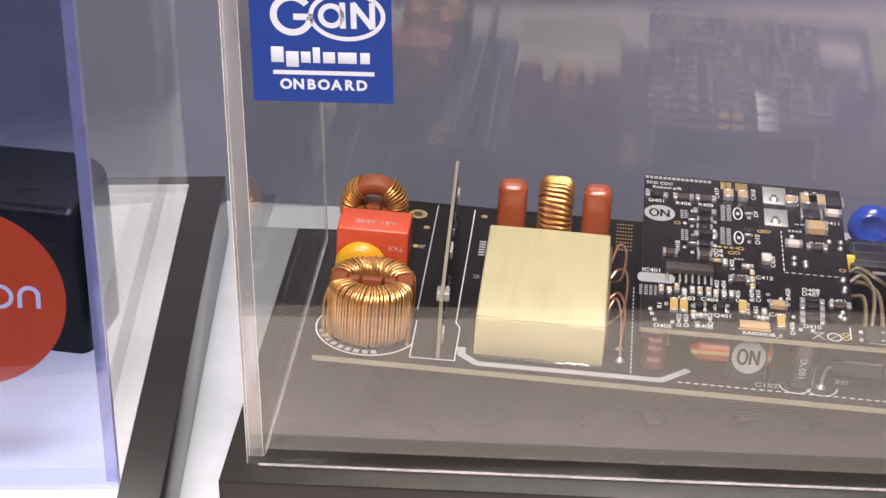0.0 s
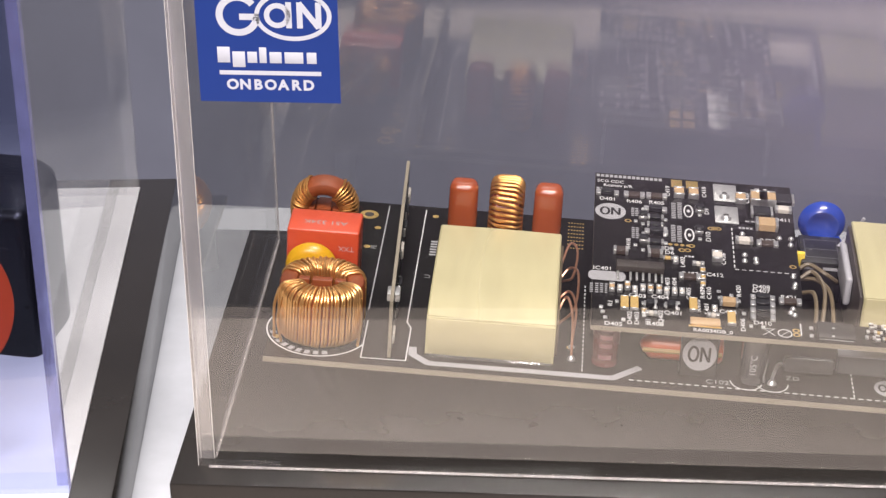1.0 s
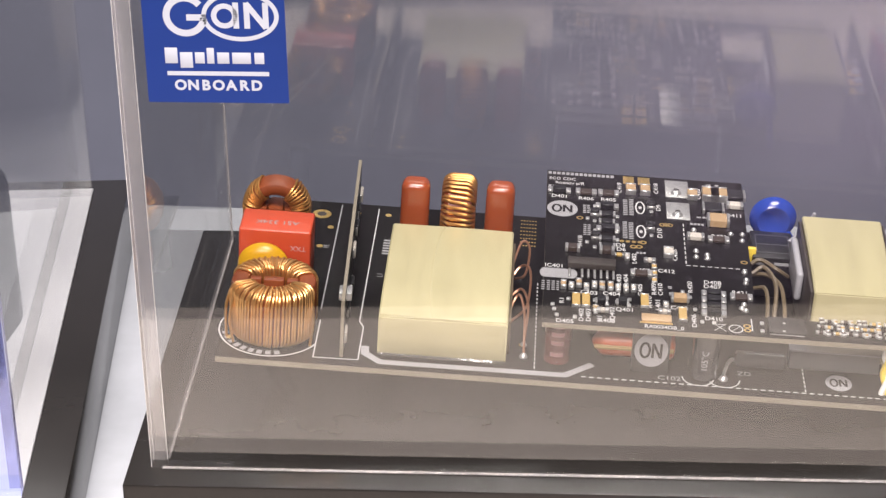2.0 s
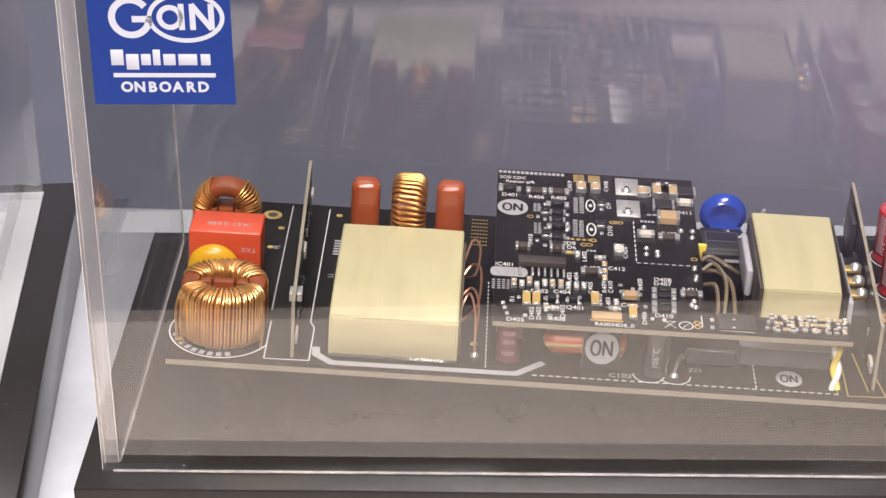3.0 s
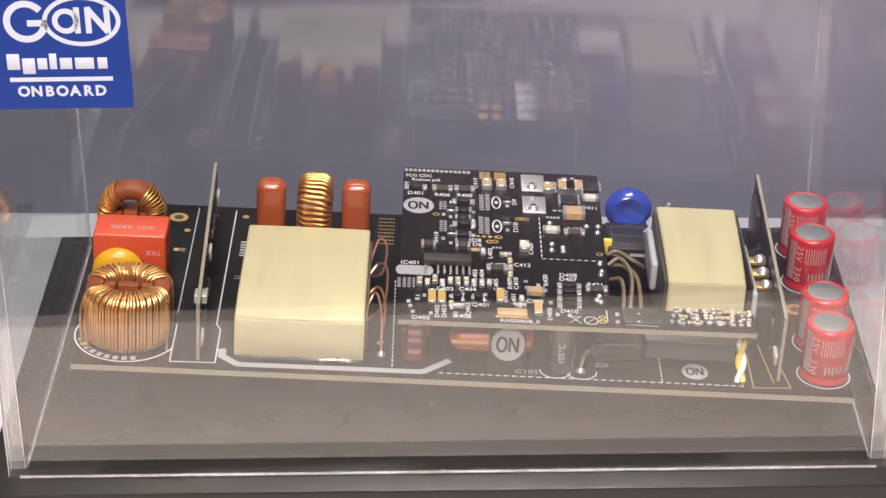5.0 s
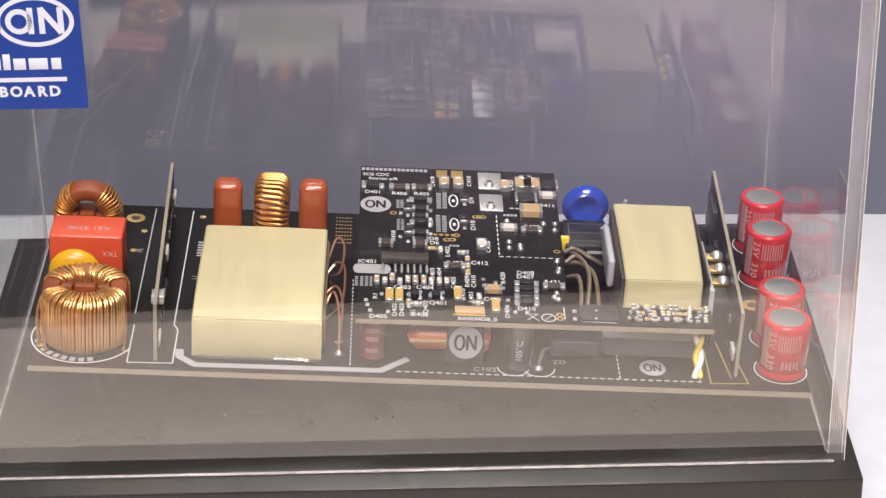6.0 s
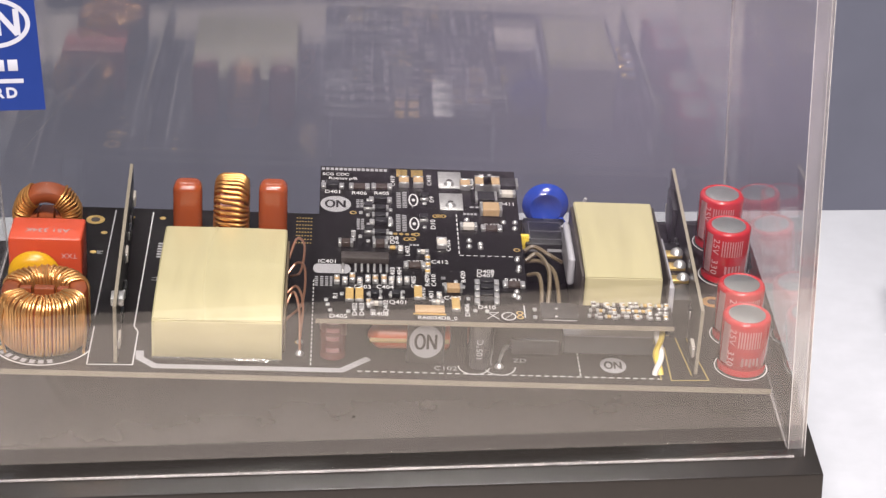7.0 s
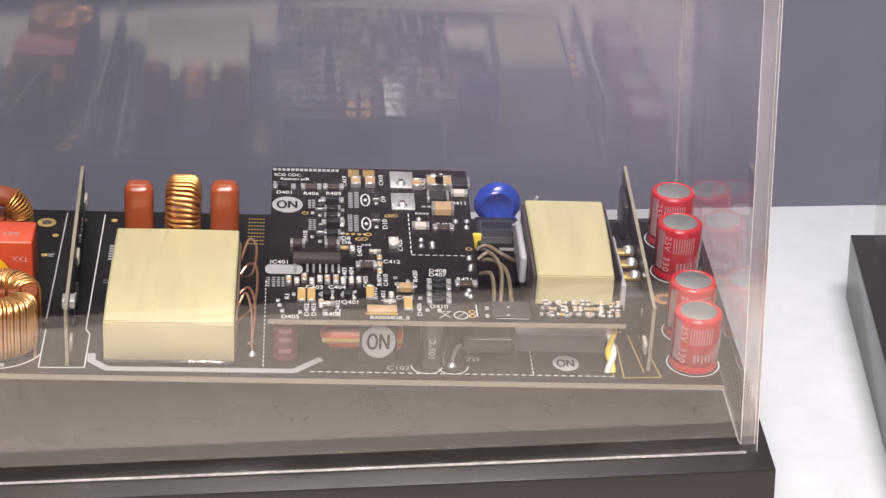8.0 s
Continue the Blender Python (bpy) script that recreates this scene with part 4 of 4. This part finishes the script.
print_bars(80.2, 80.7, 20.0, 23.8, 1)
print_bars(69.2, 70.2, 4.0, 6.4, 1)
print_bars(82.6, 83.4, 18.2, 19.3, 1)
print_bars(89.2, 91.5, 47.7, 48.8, 2)
smd("solder", 103.5, 7.5, 0)
smd("solder", 103.3, 4.6, 0)
smd("tiny_capacitor", 110.6, 9.8, 90)
smd("tiny_capacitor", 112.0, 9.8, 0)
smd("tiny_resistor", 113.1, 9.8, 90)
smd("tiny_capacitor", 115.0, 9.9, 0)
smd("tiny_resistor", 116.0, 9.9, 90)
smd("tiny_capacitor", 117.5, 9.9, 90)
smd("tiny_capacitor", 118.5, 9.9, 90)
smd("tiny_resistor", 120.2, 10.0, 0)
smd("tiny_resistor", 121.1, 10.0, 90)
smd("tiny_resistor", 122.8, 10.0, 0)
smd("tiny_resistor", 124.2, 10.0, 90)
smd("tiny_capacitor", 110.5, 7.7, 0)
smd("tiny_resistor", 111.7, 7.7, 0)
smd("tiny_capacitor", 113.5, 7.7, 90)
smd("tiny_resistor", 114.2, 7.8, 90)
smd("tiny_resistor", 115.9, 7.8, 90)
smd("tiny_resistor", 116.9, 7.8, 90)
smd("tiny_resistor", 118.3, 7.8, 0)
smd("tiny_resistor", 119.6, 7.8, 0)
smd("tiny_resistor", 120.8, 7.9, 90)
smd("tiny_capacitor", 122.7, 7.9, 90)
smd("tiny_capacitor", 123.8, 7.9, 90)
smd("tiny_capacitor", 110.1, 5.6, 0)
smd("tiny_capacitor", 111.4, 5.6, 90)
smd("tiny_resistor", 113.1, 5.6, 0)
smd("tiny_capacitor", 114.2, 5.7, 90)
smd("tiny_capacitor", 115.5, 5.7, 0)
smd("tiny_capacitor", 117.2, 5.7, 0)
smd("tiny_resistor", 118.3, 5.7, 90)
smd("tiny_capacitor", 119.6, 5.7, 0)
smd("tiny_capacitor", 120.7, 5.8, 90)
smd("tiny_capacitor", 122.1, 5.8, 90)
smd("tiny_resistor", 123.6, 5.8, 90)

part("flat_module", box(100.6, 107.3, 4.0, 9.7, Z + 0.05, Z + 0.5, 0.15), BLACK, control, "flat black module")

# controller chip with its pins
ic = part("controller_chip", box(63.7, 72.8, 22.9, 25.7, Z + 0.15, Z + 1.5, 0.2), FERRITE, control, "brown-black controller chip with a row of pins")
for k in (0, 2, 3, 4, 5, 6, 7):
    x = 64.1 + k * 1.186
    part("pin", box(x - 0.24, x + 0.24, 19.8, 22.8, Z + 0.02, Z + 0.5, 0.1, seg=1), SOLDER, ic)
part("label_patch", box(59.4, 64.7, 19.4, 23.0, Z + 0.01, Z + 0.05, 0.02, seg=1), SILK_GREY, control)
for x in (59.4, 64.7):
    part("label_patch", disc(x, 21.2, 0.90, Z + 0.012, 0.03, 2.0, seg=20), SILK_GREY, control)
for y0, y1 in ((55.9, 63.3), (46.4, 53.6)):
    pad = part("shield_pad", box(83.2, 87.9, y0, y1, Z + 0.02, Z + 0.30, 0.12), TIN, control, "square tinned pad with a solder hole")
    part("solder_joint", lathe([(1.1, 0), (0.9, 0.35), (0.3, 0.6)], (85.4, y0 + 1.8, Z + 0.3), seg=12), SOLDER, pad)
    part("pad_hole", disc(85.4, y0 + 2.4, 0.55, Z + 0.32, 0.5, seg=12), FERRITE, pad)
for x in (75.4, 76.3, 78.4, 79.5):
    part("gold_pad", box(x - 0.65, x + 0.65, 60.8, 64.0, Z + 0.02, Z + 0.10), GOLD, control)
part("shunt", box(77.4, 82.9, 5.2, 7.7, Z + 0.02, Z + 0.45, 0.15), TAN_CHIP, control, "tan shunt strip on a gold pad")
part("gold_pad", box(77.1, 83.1, 4.7, 5.2, Z + 0.02, Z + 0.08), GOLD, control)
for k in range(4):
    part("via", disc(74.2 + k * 1.15, 35.9, 0.45, Z + 0.01, 0.04, seg=12), GOLD, control)
for x, y in ((66.0, 44.4), (82.3, 43.9), (83.0, 44.0), (83.7, 44.0), (97.6, 30.7), (96.7, 6.3), (96.7, 4.8), (76.4, 33.9), (77.5, 34.0), (78.3, 35.9)):
    part("via", ribbon(ring_points(x, y, 0.55, steps=14)[:-1], 0.3, Z + 0.01, closed=True), GOLD, control)
bm = bmesh.new()
for k in range(9):
    ribbon([(86.4 + k * 1.35, 27.9), (87.2 + k * 1.35, 27.9)], 0.22, Z + 0.01, bm)
for k in range(9):
    ribbon([(86.4, 28.5 + k * 1.9), (86.4, 29.7 + k * 1.9)], 0.22, Z + 0.01, bm)
ribbon([(97.6, 9.0), (97.6, 4.6)], 0.22, Z + 0.01, bm)
ribbon([(100.7, 6.3), (100.9, 4.1), (106.9, 4.0), (107.4, 6.3)], 0.2, Z + 0.01, bm)
part("dashes", bm, SILK, control)
for y in (40.4, 50.6):
    bm = ribbon(ring_points(78.0, y, 0.85, steps=18, squash=3.0)[:-1], 0.3, Z + 0.01, closed=True)
    disc(78.0, y, 0.35, Z + 0.01, 0.03, 1.8, bm, 10)
    part("printed_oval", bm, SILK, control)
bm = ribbon(ring_points(94.6, 5.0, 1.25, steps=24, squash=1.1)[:-1], 0.22, Z + 0.01, closed=True)
ribbon([(93.8, 4.0), (95.4, 6.0)], 0.12, Z + 0.01, bm)
for a, b in (((90.6, 3.8), (92.8, 6.4)), ((92.8, 3.8), (90.6, 6.4)), ((90.8, 6.2), (92.7, 6.2))):
    ribbon([a, b], 0.14, Z + 0.012, bm)
part("printed_symbols", bm, SILK, control)

# ---------------------------------------------------------------- upright boards


def upright_board(x, y0, y1, h, label, side, turn):
    pivot = Vector((x, (y0 + y1) / 2, 0)) / 1000
    ob = empty("upright_board", BOARD_POSE @ Matrix.Translation(pivot) @ Matrix.Rotation(radians(turn), 4, "Z") @ Matrix.Translation(-pivot))
    tagged(ob, label, "circuit board", "small boards standing on edge")
    bm = box(x - 0.32, x + 0.32, y0, y1, 0.15, h)
    for f in bm.faces:
        f.normal_update()
        f.material_index = 0 if abs(f.normal.x) > 0.9 else 1
    part("substrate", bm, [BOARD, LAMINATE], ob, smooth=False)
    rnd = random.Random(int(x))
    for k in range(7):
        y = y0 + 3 + (y1 - y0 - 6) * k / 6 + rnd.uniform(-1, 1)
        z = rnd.uniform(2, h - 4.5)
        a, b = sorted((x + side * 0.33, x + side * rnd.uniform(0.8, 1.1)))
        body = part("package", box(a, b, y - 1.6, y + 1.6, z - 1.1, z + 1.1, 0.15), BLACK if k % 3 else PALE_CHIP, ob)
        part("terminal", box(a, b - 0.2, y - 2.1, y - 1.62, z - 0.9, z + 0.9, 0.1, seg=1), SOLDER, body)
        part("terminal", box(a, b - 0.2, y + 1.62, y + 2.1, z - 0.9, z + 0.9, 0.1, seg=1), SOLDER, body)
    return ob


vb = upright_board(22.0, 2.9, 61.0, 12.0, "narrow circuit board standing on edge with silver terminals", 1, 1.9)
part("terminal_block", box(20.9, 23.3, 8.8, 12.0, 8.6, 10.2, 0.2), TIN, vb, "silver terminal block clipped to the edge")
vb2 = upright_board(130.9, 4.4, 63.5, 13.6, "circuit board standing on edge beside the red capacitors", -1, -1.6)
part("tall_part", box(129.4, 130.45, 47, 57, 5, 12.4, 0.2), BLACK, vb2)

# scratches and dust on the cover
rnd = random.Random(5)
for k in range(26):
    x, z = rnd.uniform(6, 150), rnd.uniform(3, 88)
    if x < 32 and z > 70:
        continue
    long = rnd.uniform(0.15, 0.3) if k % 4 else rnd.uniform(0.8, 2.4)
    a = rnd.uniform(-0.9, 0.9)
    y = -0.06 if k % 2 else 88.35
    mark = part("scratch", tube([(x, y, z), (x + long * math.cos(a), y, z + long * math.sin(a))], 0.06 if k % 4 else 0.045, sides=5), SILK_GREY, main_case)
    mark.visible_shadow = False
